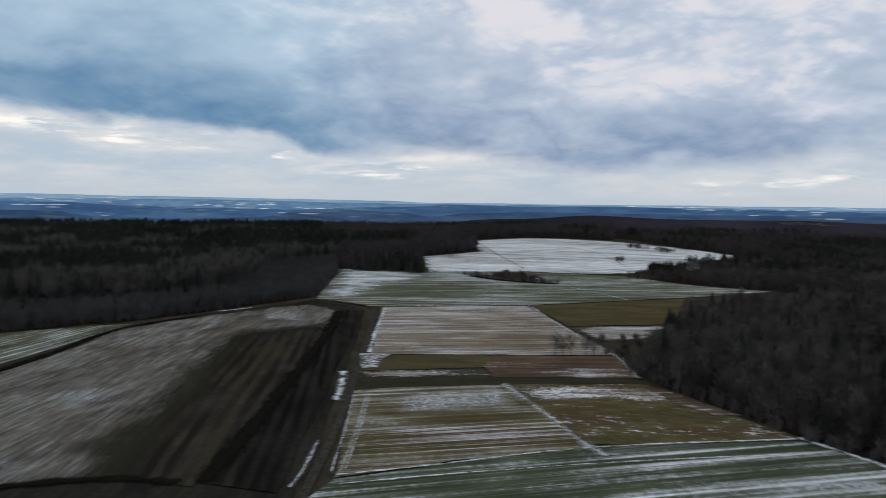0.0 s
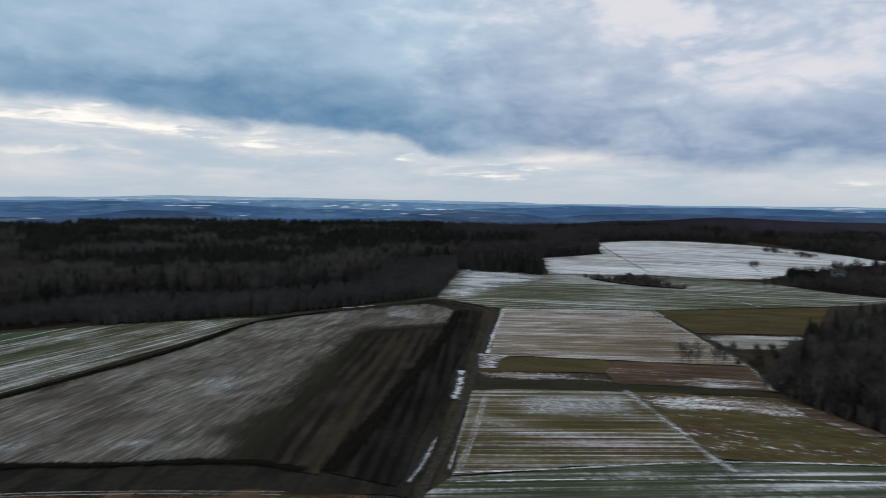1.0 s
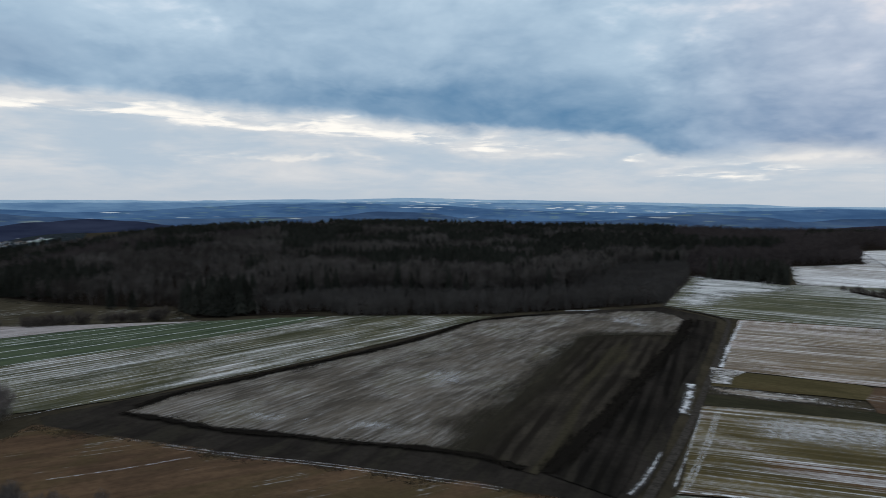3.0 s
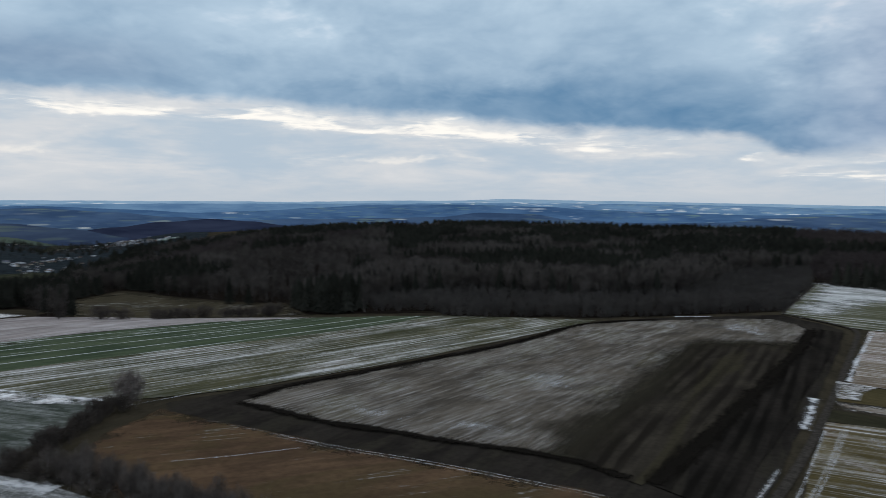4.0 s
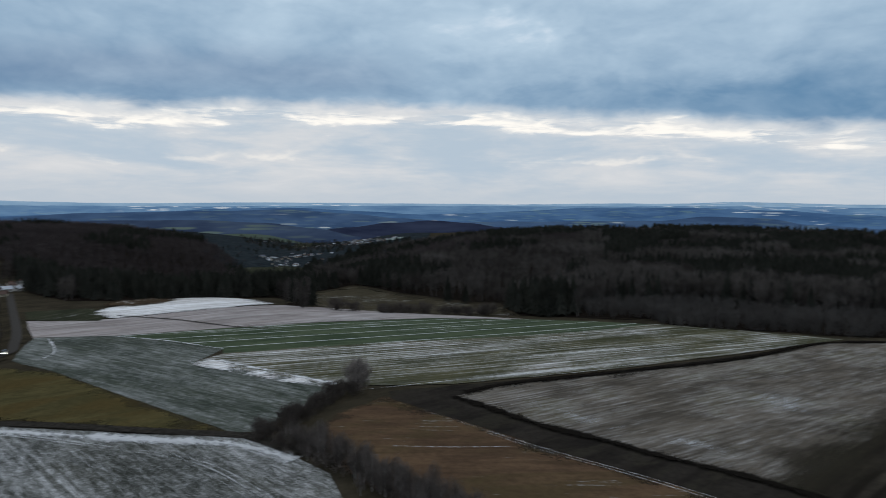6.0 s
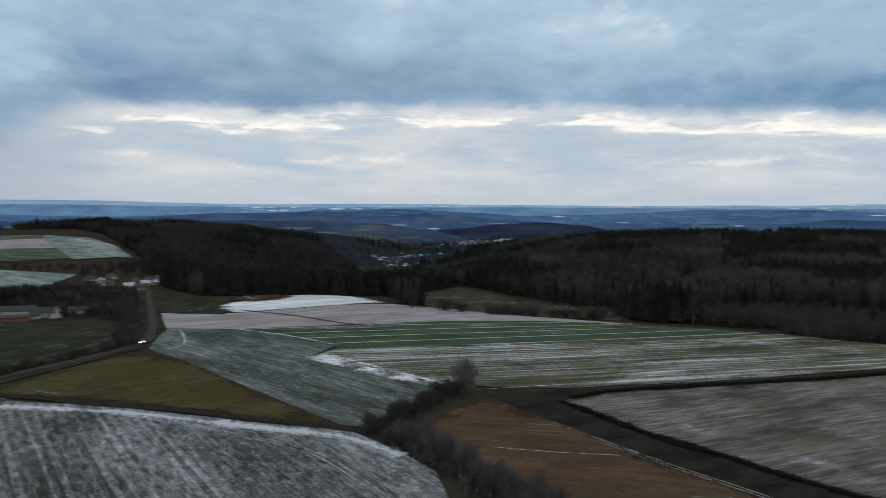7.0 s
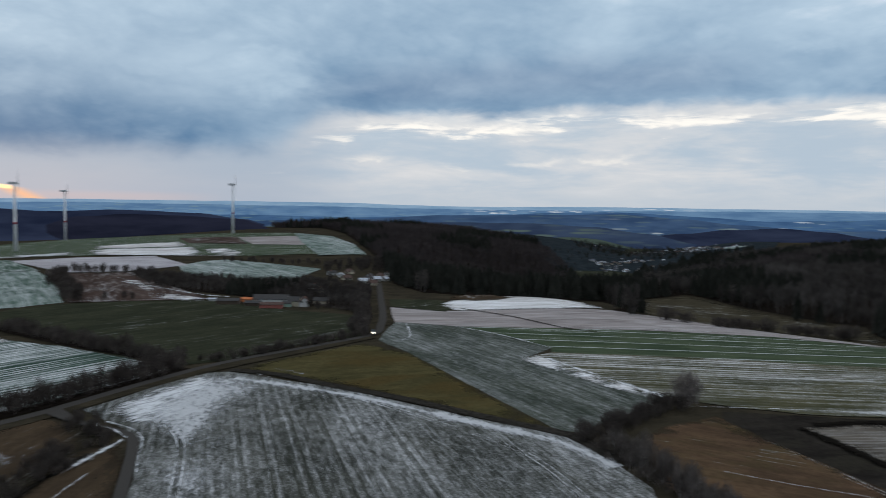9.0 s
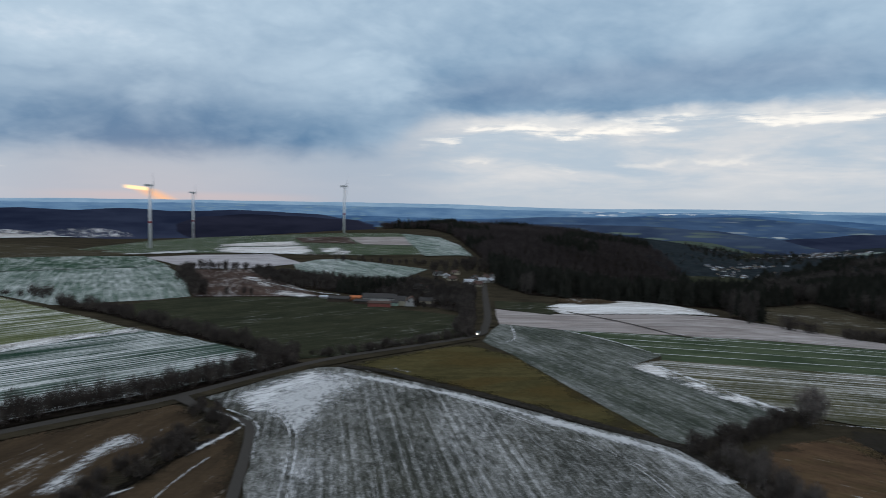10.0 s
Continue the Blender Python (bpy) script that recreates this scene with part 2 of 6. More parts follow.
def field_material(name, low, high, snow=0.3, turn=0.0, row=1.2, stretch=14.0, tram=0.0, tram_snow=0.8, patch=45.0, soft=0.12, third=None, fleck=0.25, most=0.9, band=0.35, comb=0.0, teeth=0.22, third_at=0.59, feather=0.0, speck=0.55, hair_long=45.0, tram_wide=0.48, tram_whole=0.0, ridge=0.0):
    """Farmland: two soil or crop colours, sown rows, and thin snow that lies in streaks along the rows.
    snow: share of the ground under snow; turn: bearing of the rows; row: metres between the streaks; tram: metres between wheel lines."""
    low, high = (tuple(k * (0.80 * v + 0.20 * (c[0] + c[1] + c[2]) / 3) for k, v in zip((1.27, 1.22, 1.18), c)) for c in (low, high))
    mat, n, bsdf, at = material(name)
    rows = n.place(at, turn, (1.0 / row, 1.0 / (row * stretch), 1))
    wide = n.noise(n.place(at, turn, (1, band, 1)), 1.0 / patch, 4, 0.6, 0.5)
    streaks = n.noise(rows, 0.55, 5, 0.68)
    grain = n.noise(at, speck, 5, 0.7)
    blotch = n.noise(n.place(at, turn, (1, 0.5, 1)), 1.0 / 15, 5, 0.62, 0.4)
    fibre = n.noise(n.place(at, turn, (1.6 / row, 0.5 / (row * stretch), 1)), 1.0, 4, 0.6)
    colour = n.mix(n.step(n.math("ADD", n.math("MULTIPLY", blotch, 0.6), n.math("MULTIPLY", streaks, 0.4)), 0.38, 0.62), low, high)
    if third:
        colour = n.mix(n.step(wide, third_at - 0.07, third_at + 0.07), colour, third)
    if ridge:
        # plough ridges: dark troughs that waver and run together
        side = n.node("SeparateXYZ")
        n.plug(n.place(at, turn), side.inputs[0])
        bent = n.math("MULTIPLY_ADD", n.noise(n.place(at, turn, (0.05, 0.008, 1)), 1.0, 4, 0.6), ridge * 1.6, side.outputs[0])
        trough = n.math("DIVIDE", n.math("PINGPONG", bent, ridge / 2), ridge / 2)
        deep = n.step(n.noise(n.place(at, turn, (0.5 / ridge, 0.02, 1), (2, 5, 3)), 1.0, 3), 0.34, 0.62, 0.25, 0.9)
        colour = n.mix(n.math("MULTIPLY", n.step(trough, 0.30, 0.72), deep), colour, tuple(0.50 * v for v in low))
    colour = n.mix(n.step(grain, 0.35, 0.75, 0.0, 0.45), colour, tuple(0.55 * v for v in low))
    load = n.math("ADD", n.math("ADD", n.math("MULTIPLY", wide, 0.42), n.math("MULTIPLY", streaks, 0.40)), n.math("MULTIPLY", grain, fleck))
    load = n.math("ADD", load, n.math("MULTIPLY_ADD", blotch, 0.14, n.math("MULTIPLY_ADD", fibre, 0.30, -0.16)))
    centre = 0.5 * (0.94 + fleck)
    if comb:
        # drill rows: snow lies between the ridges, in lines that waver and fail
        side = n.node("SeparateXYZ")
        n.plug(n.place(at, turn), side.inputs[0])
        bent = n.math("MULTIPLY_ADD", n.noise(n.place(at, turn, (0.03, 0.004, 1)), 1.0, 3), 4.0, side.outputs[0])
        tooth = n.math("DIVIDE", n.math("PINGPONG", bent, comb / 2), comb / 2)
        narrow = n.math("DIVIDE", n.math("PINGPONG", bent, comb * 0.19), comb * 0.19)
        tooth = n.math("MULTIPLY_ADD", narrow, 0.45, n.math("MULTIPLY", tooth, 0.75))
        strong = n.step(n.noise(n.place(at, turn, (0.03, 0.006, 1), (7, 3, 1)), 1.0, 3), 0.36, 0.64, 0.10 * teeth, 1.20 * teeth)
        strong = n.math("MULTIPLY", strong, n.step(n.noise(n.place(at, turn, (0.7 / comb, 0.005, 1), (4, 8, 2)), 1.0, 2), 0.36, 0.62, 0.25, 1.35))
        load = n.math("ADD", load, n.math("MULTIPLY", n.math("SUBTRACT", tooth, 0.6), strong))
    cut = centre + 0.30 * (0.5 - snow)
    # hair-fine lines of snow along the rows, and a faint dusting beyond the drifts
    hair = n.noise(n.place(at, turn, (1.1, 1.0 / hair_long, 1), (3, 9, 2)), 1.0, 4, 0.7)
    hair = n.math("MULTIPLY_ADD", hair, 0.55, n.math("MULTIPLY", n.noise(n.place(at, turn, (0.36, 0.4 / hair_long, 1), (1, 6, 4)), 1.0, 2, 0.6), 0.45))
    white = n.math("MULTIPLY", n.step(load, cut - 1.2 * soft, cut + 1.2 * soft, 0.0, most), n.step(hair, 0.38, 0.58, 0.40, 1.0))
    if snow > 0.03:
        dust = n.math("MULTIPLY", n.step(load, cut - 0.22, cut + 0.10, 0.0, min(1.0, snow / 0.3) * 0.40 * most), n.step(hair, 0.47, 0.60))
        white = n.math("MAXIMUM", white, dust)
    if tram:
        side = n.node("SeparateXYZ")
        n.plug(n.place(at, turn, (1, 1, 1)), side.inputs[0])
        wobble = n.math("MULTIPLY_ADD", n.noise(at, 0.006, 2), 5.0, side.outputs[0])
        off = n.math("PINGPONG", wobble, tram / 2)
        line = n.step(n.math("ABSOLUTE", n.math("SUBTRACT", off, 0.95 if tram_wide < 0.6 else 0.0)), 0.35 * tram_wide, tram_wide, 1.0, 0.0)
        line = n.math("MULTIPLY", line, n.step(n.noise(n.place(at, turn, (0.2, 0.02, 1)), 1.0, 3), 0.34 - tram_whole, 0.55 - tram_whole))
        white = n.math("MAXIMUM", white, n.math("MULTIPLY", line, tram_snow))
    colour = n.mix(white, colour, SNOW)
    finish(n, bsdf, colour, n.math("MULTIPLY_ADD", white, -0.25, 0.95), n.math("ADD", streaks, n.math("MULTIPLY", white, 0.5)), 0.12)
    if feather:
        # ragged rim: the field thins out towards its edge
        rim = n.node("SeparateXYZ")
        n.plug(n.node("UVMap", uv_map="across").outputs[0], rim.inputs[0])
        thin = n.math("ABSOLUTE", n.math("MULTIPLY_ADD", rim.outputs[0], 2.0, -1.0))
        n.plug(n.step(n.math("SUBTRACT", n.math("MULTIPLY_ADD", grain, 0.6, n.math("MULTIPLY", blotch, 0.6)), n.math("MULTIPLY", thin, feather)), 0.18, 0.46), bsdf.inputs["Alpha"])
    return mat


M = {}
M["land"] = field_material("rough_land", rgb(44, 41, 33), rgb(60, 55, 43), -0.5, 20, 2.0, 3)
M["plough"] = field_material("ploughed_soil", rgb(31, 29, 27), rgb(47, 44, 40), -0.4, 5.9, 2.4, 12, patch=9, soft=0.05, third=rgb(50, 47, 41), band=0.3, third_at=0.56)
M["furrow"] = field_material("furrowed_soil", rgb(40, 37, 33), rgb(58, 54, 46), -0.5, 5.9, 3.0, 14, patch=10, soft=0.05, third=rgb(58, 54, 43), band=0.12, third_at=0.56, ridge=5.2)
M["black_soil"] = field_material("fresh_ploughed_soil", rgb(27, 26, 24), rgb(41, 38, 35), -0.5, 5.9, 2.4, 14, patch=8, soft=0.05, third=rgb(46, 43, 38), band=0.12, third_at=0.56, ridge=4.2)
M["stubble"] = field_material("frosted_stubble", rgb(66, 62, 56), rgb(95, 89, 80), 0.09, -3.1, 0.8, 10, patch=26, soft=0.15, third=rgb(84, 77, 60), most=0.46, band=0.8, comb=2.0, teeth=0.10, feather=0.25, speck=1.1, hair_long=9.0)
M["brown"] = field_material("brown_fallow", rgb(68, 53, 40), rgb(91, 71, 51), 0.0, -35.5, 1.6, 8, patch=30, soft=0.07, third=rgb(76, 66, 47), feather=0.35, third_at=0.54, most=0.6)
M["strips"] = field_material("snow_striped_crop", rgb(58, 60, 41), rgb(82, 80, 56), 0.23, -13.2, 1.8, 40, 0, 0.75, 34, 0.11, comb=3.4, teeth=0.15, hair_long=22.0, third=rgb(86, 78, 58))
M["green_strips"] = field_material("green_winter_crop", rgb(52, 66, 49), rgb(71, 83, 61), 0.04, -11.8, 1.8, 20, 15.0, 0.5, 40, 0.06, tram_wide=0.75, tram_whole=0.03, comb=7.5, teeth=0.10)
M["pale"] = field_material("pale_frosted_soil", rgb(108, 99, 97), rgb(130, 120, 118), 0.16, 3.2, 1.5, 12, patch=50, soft=0.3, most=0.55)
M["snow"] = field_material("snow_field", rgb(98, 91, 82), rgb(126, 119, 110), 0.58, -110.5, 3.2, 30, patch=60, soft=0.13, most=0.95, comb=9.0, teeth=0.035, feather=0.3)
M["grey_green"] = field_material("grey_green_crop", rgb(49, 57, 50), rgb(63, 70, 61), 0.12, -67.4, 0.9, 8, patch=30, soft=0.22, most=0.46, fleck=0.5, comb=3.2, teeth=0.08, hair_long=9.0)
M["moss"] = field_material("yellow_green_meadow", rgb(60, 57, 33), rgb(78, 72, 42), -0.30, 10, 2, 3, patch=26, soft=0.06, third=rgb(78, 67, 42), feather=0.35, third_at=0.56)
M["big"] = field_material("frosted_winter_grain", rgb(44, 47, 42), rgb(64, 66, 59), 0.13, -79.5, 0.6, 5.0, 0, 0.28, 36, 0.21, fleck=0.8, most=0.66, band=0.5, comb=3.0, teeth=0.17, speck=2.8, hair_long=1.5)
M["dark_green"] = field_material("dark_green_grass", rgb(42, 46, 35), rgb(54, 57, 43), -0.15, 40, 2, 5, patch=60)
M["blue_green"] = field_material("snowy_green_crop", rgb(48, 74, 62), rgb(72, 97, 85), 0.26, -62.3, 2.0, 10, 16, 0.35, 40, 0.2, most=0.75, comb=5.0, teeth=0.08)
M["teal"] = field_material("blue_green_crop", rgb(40, 66, 52), rgb(60, 86, 70), 0.12, -62.3, 2.0, 16, patch=30, soft=0.16)
M["rows"] = field_material("snowy_rows", rgb(34, 60, 49), rgb(52, 77, 66), 0.37, 48.4, 2.2, 40, 0, 0.9, 50, 0.11, most=0.90, comb=3.4, teeth=0.22)
M["lime"] = field_material("green_meadow_rows", rgb(72, 82, 48), rgb(95, 102, 64), 0.26, 55.3, 2.6, 24, 0, 0.9, 50, 0.10, comb=6.0, teeth=0.16)
M["scrub"] = field_material("rough_brown_grass", rgb(54, 45, 35), rgb(70, 58, 43), 0.0, 78.7, 2.0, 6, patch=26, soft=0.08, feather=0.3)
M["frost_brown"] = field_material("snow_dusted_brown_field", rgb(92, 79, 61), rgb(118, 104, 82), 0.31, -83.0, 1.4, 30, patch=46, soft=0.10, third=rgb(108, 82, 58), most=0.74, comb=3.4, teeth=0.15, third_at=0.57)
M["olive"] = field_material("olive_grass", rgb(64, 59, 36), rgb(80, 72, 46), -0.3, 84, 2, 5, third=rgb(78, 63, 45), patch=30)
M["rust"] = field_material("rust_brown_fallow", rgb(67, 52, 40), rgb(86, 69, 52), 0.10, -90.4, 2, 10, patch=24, soft=0.07)
M["white_strip"] = field_material("snowy_strip", rgb(92, 83, 70), rgb(120, 110, 95), 0.36, -82.6, 1.2, 20, patch=20, soft=0.14, most=0.82, comb=3.0, teeth=0.1, feather=0.45)
M["dark_strip"] = field_material("dark_grass_strip", rgb(42, 42, 31), rgb(53, 52, 38), -0.5, 84, 2, 8)
M["mix"] = field_material("olive_and_brown_field", rgb(68, 61, 35), rgb(92, 82, 50), 0.20, -79.8, 1.5, 44, patch=30, soft=0.11, third=rgb(84, 63, 43), most=0.72, comb=3.4, teeth=0.18, third_at=0.57)
M["olive_patchy"] = field_material("patchy_olive_grass", rgb(66, 60, 35), rgb(86, 77, 46), 0.05, 80, 1.4, 2.5, patch=24, soft=0.06, third=rgb(80, 64, 46), third_at=0.56, fleck=0.55, hair_long=6.0)
M["front_green"] = field_material("green_crop_with_snow_rows", rgb(54, 62, 44), rgb(73, 79, 57), 0.23, -77.3, 1.9, 44, 0, 0.9, 40, 0.09, comb=7.5, teeth=0.2)
M["far_green"] = field_material("far_green_crop", rgb(66, 70, 50), rgb(87, 88, 66), 0.22, -93.2, 2.4, 44, patch=60, soft=0.11, most=0.7, comb=8.0, teeth=0.12)
M["plum_soil"] = field_material("plum_brown_soil", rgb(58, 47, 43), rgb(77, 63, 57), 0.06, -70, 1.6, 8, patch=30, soft=0.12, most=0.7)
M["lavender"] = field_material("lavender_snow_field", rgb(112, 106, 112), rgb(134, 128, 134), 0.42, 3.2, 1.5, 12, patch=50, soft=0.3, most=0.6)
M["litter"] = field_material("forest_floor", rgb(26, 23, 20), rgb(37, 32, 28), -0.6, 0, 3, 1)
M["meadow"] = field_material("dull_meadow", rgb(53, 50, 39), rgb(68, 63, 49), -0.1, 0, 3, 2, patch=30, feather=0.25)

# valley grass with the blue-grey of distant haze mixed into its colour
M["valley"] = field_material("haze_tinted_grassland", rgb(28, 36, 42), rgb(42, 50, 54), -0.3, 60, 4, 3, patch=50)
M["snow_hill"] = field_material("snowy_hilltop", rgb(120, 110, 102), rgb(140, 132, 124), 0.75, -8.5, 3.0, 12, patch=50, soft=0.15, most=0.95, feather=0.35)
M["far_snowy"] = field_material("crop_half_under_snow", rgb(70, 74, 62), rgb(92, 94, 82), 0.66, -93.2, 2.4, 40, patch=40, soft=0.14, most=0.9, comb=8.0, teeth=0.1, feather=0.5)
M["flecked"] = field_material("snow_flecked_fallow", rgb(81, 62, 40), rgb(101, 82, 55), 0.40, -90.4, 1.3, 5, patch=20, soft=0.07, fleck=0.6, feather=0.5, speck=0.9)

# thin drifts: snow with ragged gaps through which the ground shows; thinner to the sides
mat, n, bsdf, at = material("thin_drift")
side = n.node("SeparateXYZ")
n.plug(n.node("UVMap", uv_map="across").outputs[0], side.inputs[0])
thin = n.math("ABSOLUTE", n.math("MULTIPLY_ADD", side.outputs[0], 2.0, -1.0))
ragged = n.math("ADD", n.math("MULTIPLY", n.noise(at, 0.35, 5, 0.7), 0.6), n.math("MULTIPLY", n.noise(at, 0.06, 3, 0.5), 0.4))
cover = n.step(n.math("SUBTRACT", ragged, n.math("MULTIPLY", thin, 0.28)), 0.32, 0.58)
finish(n, bsdf, n.mix(n.noise(at, 0.9, 4), (0.5, 0.51, 0.53), SNOW), 0.75)
n.plug(n.math("MULTIPLY", cover, 0.92), bsdf.inputs["Alpha"])
M["drift"] = mat

mat, n, bsdf, at = material("faint_drift")
side = n.node("SeparateXYZ")
n.plug(n.node("UVMap", uv_map="across").outputs[0], side.inputs[0])
thin = n.math("ABSOLUTE", n.math("MULTIPLY_ADD", side.outputs[0], 2.0, -1.0))
ragged = n.math("ADD", n.math("MULTIPLY", n.noise(at, 0.5, 6, 0.75), 0.7), n.math("MULTIPLY", n.noise(at, 0.05, 3, 0.5), 0.3))
cover = n.step(n.math("SUBTRACT", ragged, n.math("MULTIPLY", thin, 0.30)), 0.30, 0.62)
finish(n, bsdf, n.mix(n.noise(at, 0.9, 4), (0.45, 0.45, 0.45), SNOW), 0.75)
n.plug(n.math("MULTIPLY", cover, 0.52), bsdf.inputs["Alpha"])
M["faint"] = mat



def veil_material(name, low, high, turn, most, stretch=6.0, thick=0.5, soft=0.22):
    """A thin cover with ragged gaps, streaked along a bearing, that fails towards its rim."""
    mat, n, bsdf, at = material(name)
    side = n.node("SeparateXYZ")
    n.plug(n.node("UVMap", uv_map="across").outputs[0], side.inputs[0])
    thin = n.math("ABSOLUTE", n.math("MULTIPLY_ADD", side.outputs[0], 2.0, -1.0))
    rows = n.noise(n.place(at, turn, (0.9, 0.9 / stretch, 1)), 1.0, 5, 0.7)
    blots = n.noise(n.place(at, turn, (1, 0.5, 1)), 0.07, 4, 0.6, 0.4)
    ragged = n.math("ADD", n.math("MULTIPLY", rows, 0.55), n.math("MULTIPLY", blots, 0.45))
    cover = n.step(n.math("SUBTRACT", ragged, n.math("MULTIPLY", thin, 0.34)), 0.90 - thick, 0.90 - thick + soft)
    finish(n, bsdf, n.mix(n.noise(at, 0.8, 4), low, high), 0.85)
    n.plug(n.math("MULTIPLY", cover, most), bsdf.inputs["Alpha"])
    return mat


M["stubble_veil"] = veil_material("snow_veil_on_stubble", (0.42, 0.43, 0.45), SNOW, -3.1, 0.50)
M["grain_veil"] = veil_material("snow_veil_on_grain", (0.5, 0.51, 0.53), SNOW, -79.5, 0.70, 2.5, 0.60)
M["grain_cover"] = veil_material("snow_cover_on_grain", (0.62, 0.63, 0.65), SNOW, 52.0, 0.84, 4.0, 0.60)
M["grain_line"] = veil_material("snowy_wheel_line", (0.45, 0.46, 0.47), SNOW, -79.5, 0.38, 8.0, 0.58)
M["fallow_veil"] = veil_material("snow_veil_on_fallow", (0.42, 0.43, 0.45), SNOW, -35.5, 0.60, 5.0, 0.41)
M["rough_veil"] = veil_material("snow_veil_on_rough_grass", (0.45, 0.46, 0.48), SNOW, 72.0, 0.74, 2.5, 0.58, 0.26)
M["smear"] = veil_material("earth_smear", rgb(37, 35, 30), rgb(60, 56, 47), 5.9, 1.0, 9.0, 0.76, 0.5)
M["black_smear"] = veil_material("black_earth_smear", rgb(19, 18, 16), rgb(30, 27, 24), 5.9, 1.0, 5.0, 0.68)
M["grass_stain"] = veil_material("yellow_green_stain", rgb(60, 56, 35), rgb(74, 68, 42), 5.9, 0.6, 5.0, 0.56)

mat, n, bsdf, at = material("asphalt")
grain = n.noise(at, 6.0, 4)
finish(n, bsdf, n.mix(grain, rgb(54, 52, 50), rgb(80, 77, 74)), 0.8, grain, 0.01)
M["asphalt"] = mat
mat, n, bsdf, at = material("earth_track")
grain = n.noise(at, 0.6, 5, 0.7)
finish(n, bsdf, n.mix(n.step(grain, 0.3, 0.7), rgb(34, 32, 29), rgb(58, 55, 51)), 0.95, grain, 0.05)
M["track"] = mat
mat, n, bsdf, at = material("muddy_asphalt")
grain = n.noise(at, 0.9, 5, 0.7)
finish(n, bsdf, n.mix(n.step(grain, 0.3, 0.7), rgb(44, 41, 38), rgb(70, 66, 61)), 0.9, grain, 0.02)
M["muddy"] = mat


def wood_material(name, dark, light, size=9.0):
    """Bark, twigs or needles; the tone wanders from tree to tree."""
    mat, n, bsdf, at = material(name)
    tree = n.noise(at, 1.0 / size, 1.2, 0.6)
    grove = n.noise(at, 1.0 / 90, 3, 0.5)
    f = n.step(n.math("ADD", n.math("MULTIPLY", tree, 0.65), n.math("MULTIPLY", grove, 0.35)), 0.36, 0.66)
    finish(n, bsdf, n.mix(f, dark, light))
    return mat


M["twigs"] = wood_material("bare_twigs", (0.037, 0.032, 0.029), (0.088, 0.077, 0.070))
M["young_twigs"] = wood_material("young_wood_twigs", (0.058, 0.0525, 0.0490), (0.084, 0.0765, 0.0715), 14.0)
M["tall_twigs"] = wood_material("tall_wood_twigs", (0.054, 0.0475, 0.0435), (0.112, 0.099, 0.091), 7.0)
M["plum_twigs"] = wood_material("plum_brown_twigs", (0.042, 0.035, 0.034), (0.074, 0.061, 0.059), 12.0)
M["light_twigs"] = wood_material("light_bare_twigs", (0.12, 0.103, 0.096), (0.24, 0.208, 0.194), 3.0)
M["hedge_twigs"] = wood_material("hedge_twigs", (0.044, 0.037, 0.033), (0.112, 0.095, 0.085), 5.0)
M["birch_twigs"] = wood_material("birch_twigs", (0.075, 0.064, 0.058), (0.165, 0.142, 0.130), 2.5)
M["birch_bark"] = wood_material("birch_bark", (0.16, 0.15, 0.14), (0.34, 0.32, 0.30), 0.8)
M["bark"] = wood_material("bark", (0.03, 0.025, 0.02), (0.07, 0.06, 0.05), 1.0)
M["needles"] = wood_material("spruce_needles", (0.0165, 0.0170, 0.0140), (0.034, 0.0345, 0.0285))


def plain(name, colour, rough=0.7, metal=0.0, scale=1.0):
    mat, n, bsdf, at = material(name)
    g = n.noise(at, scale, 5, 0.65)
    finish(n, bsdf, n.mix(n.step(g, 0.3, 0.7), tuple(0.78 * v for v in colour), colour), rough)
    bsdf.inputs["Metallic"].default_value = metal
    bsdf.inputs["Specular IOR Level"].default_value = 0.3
    return mat


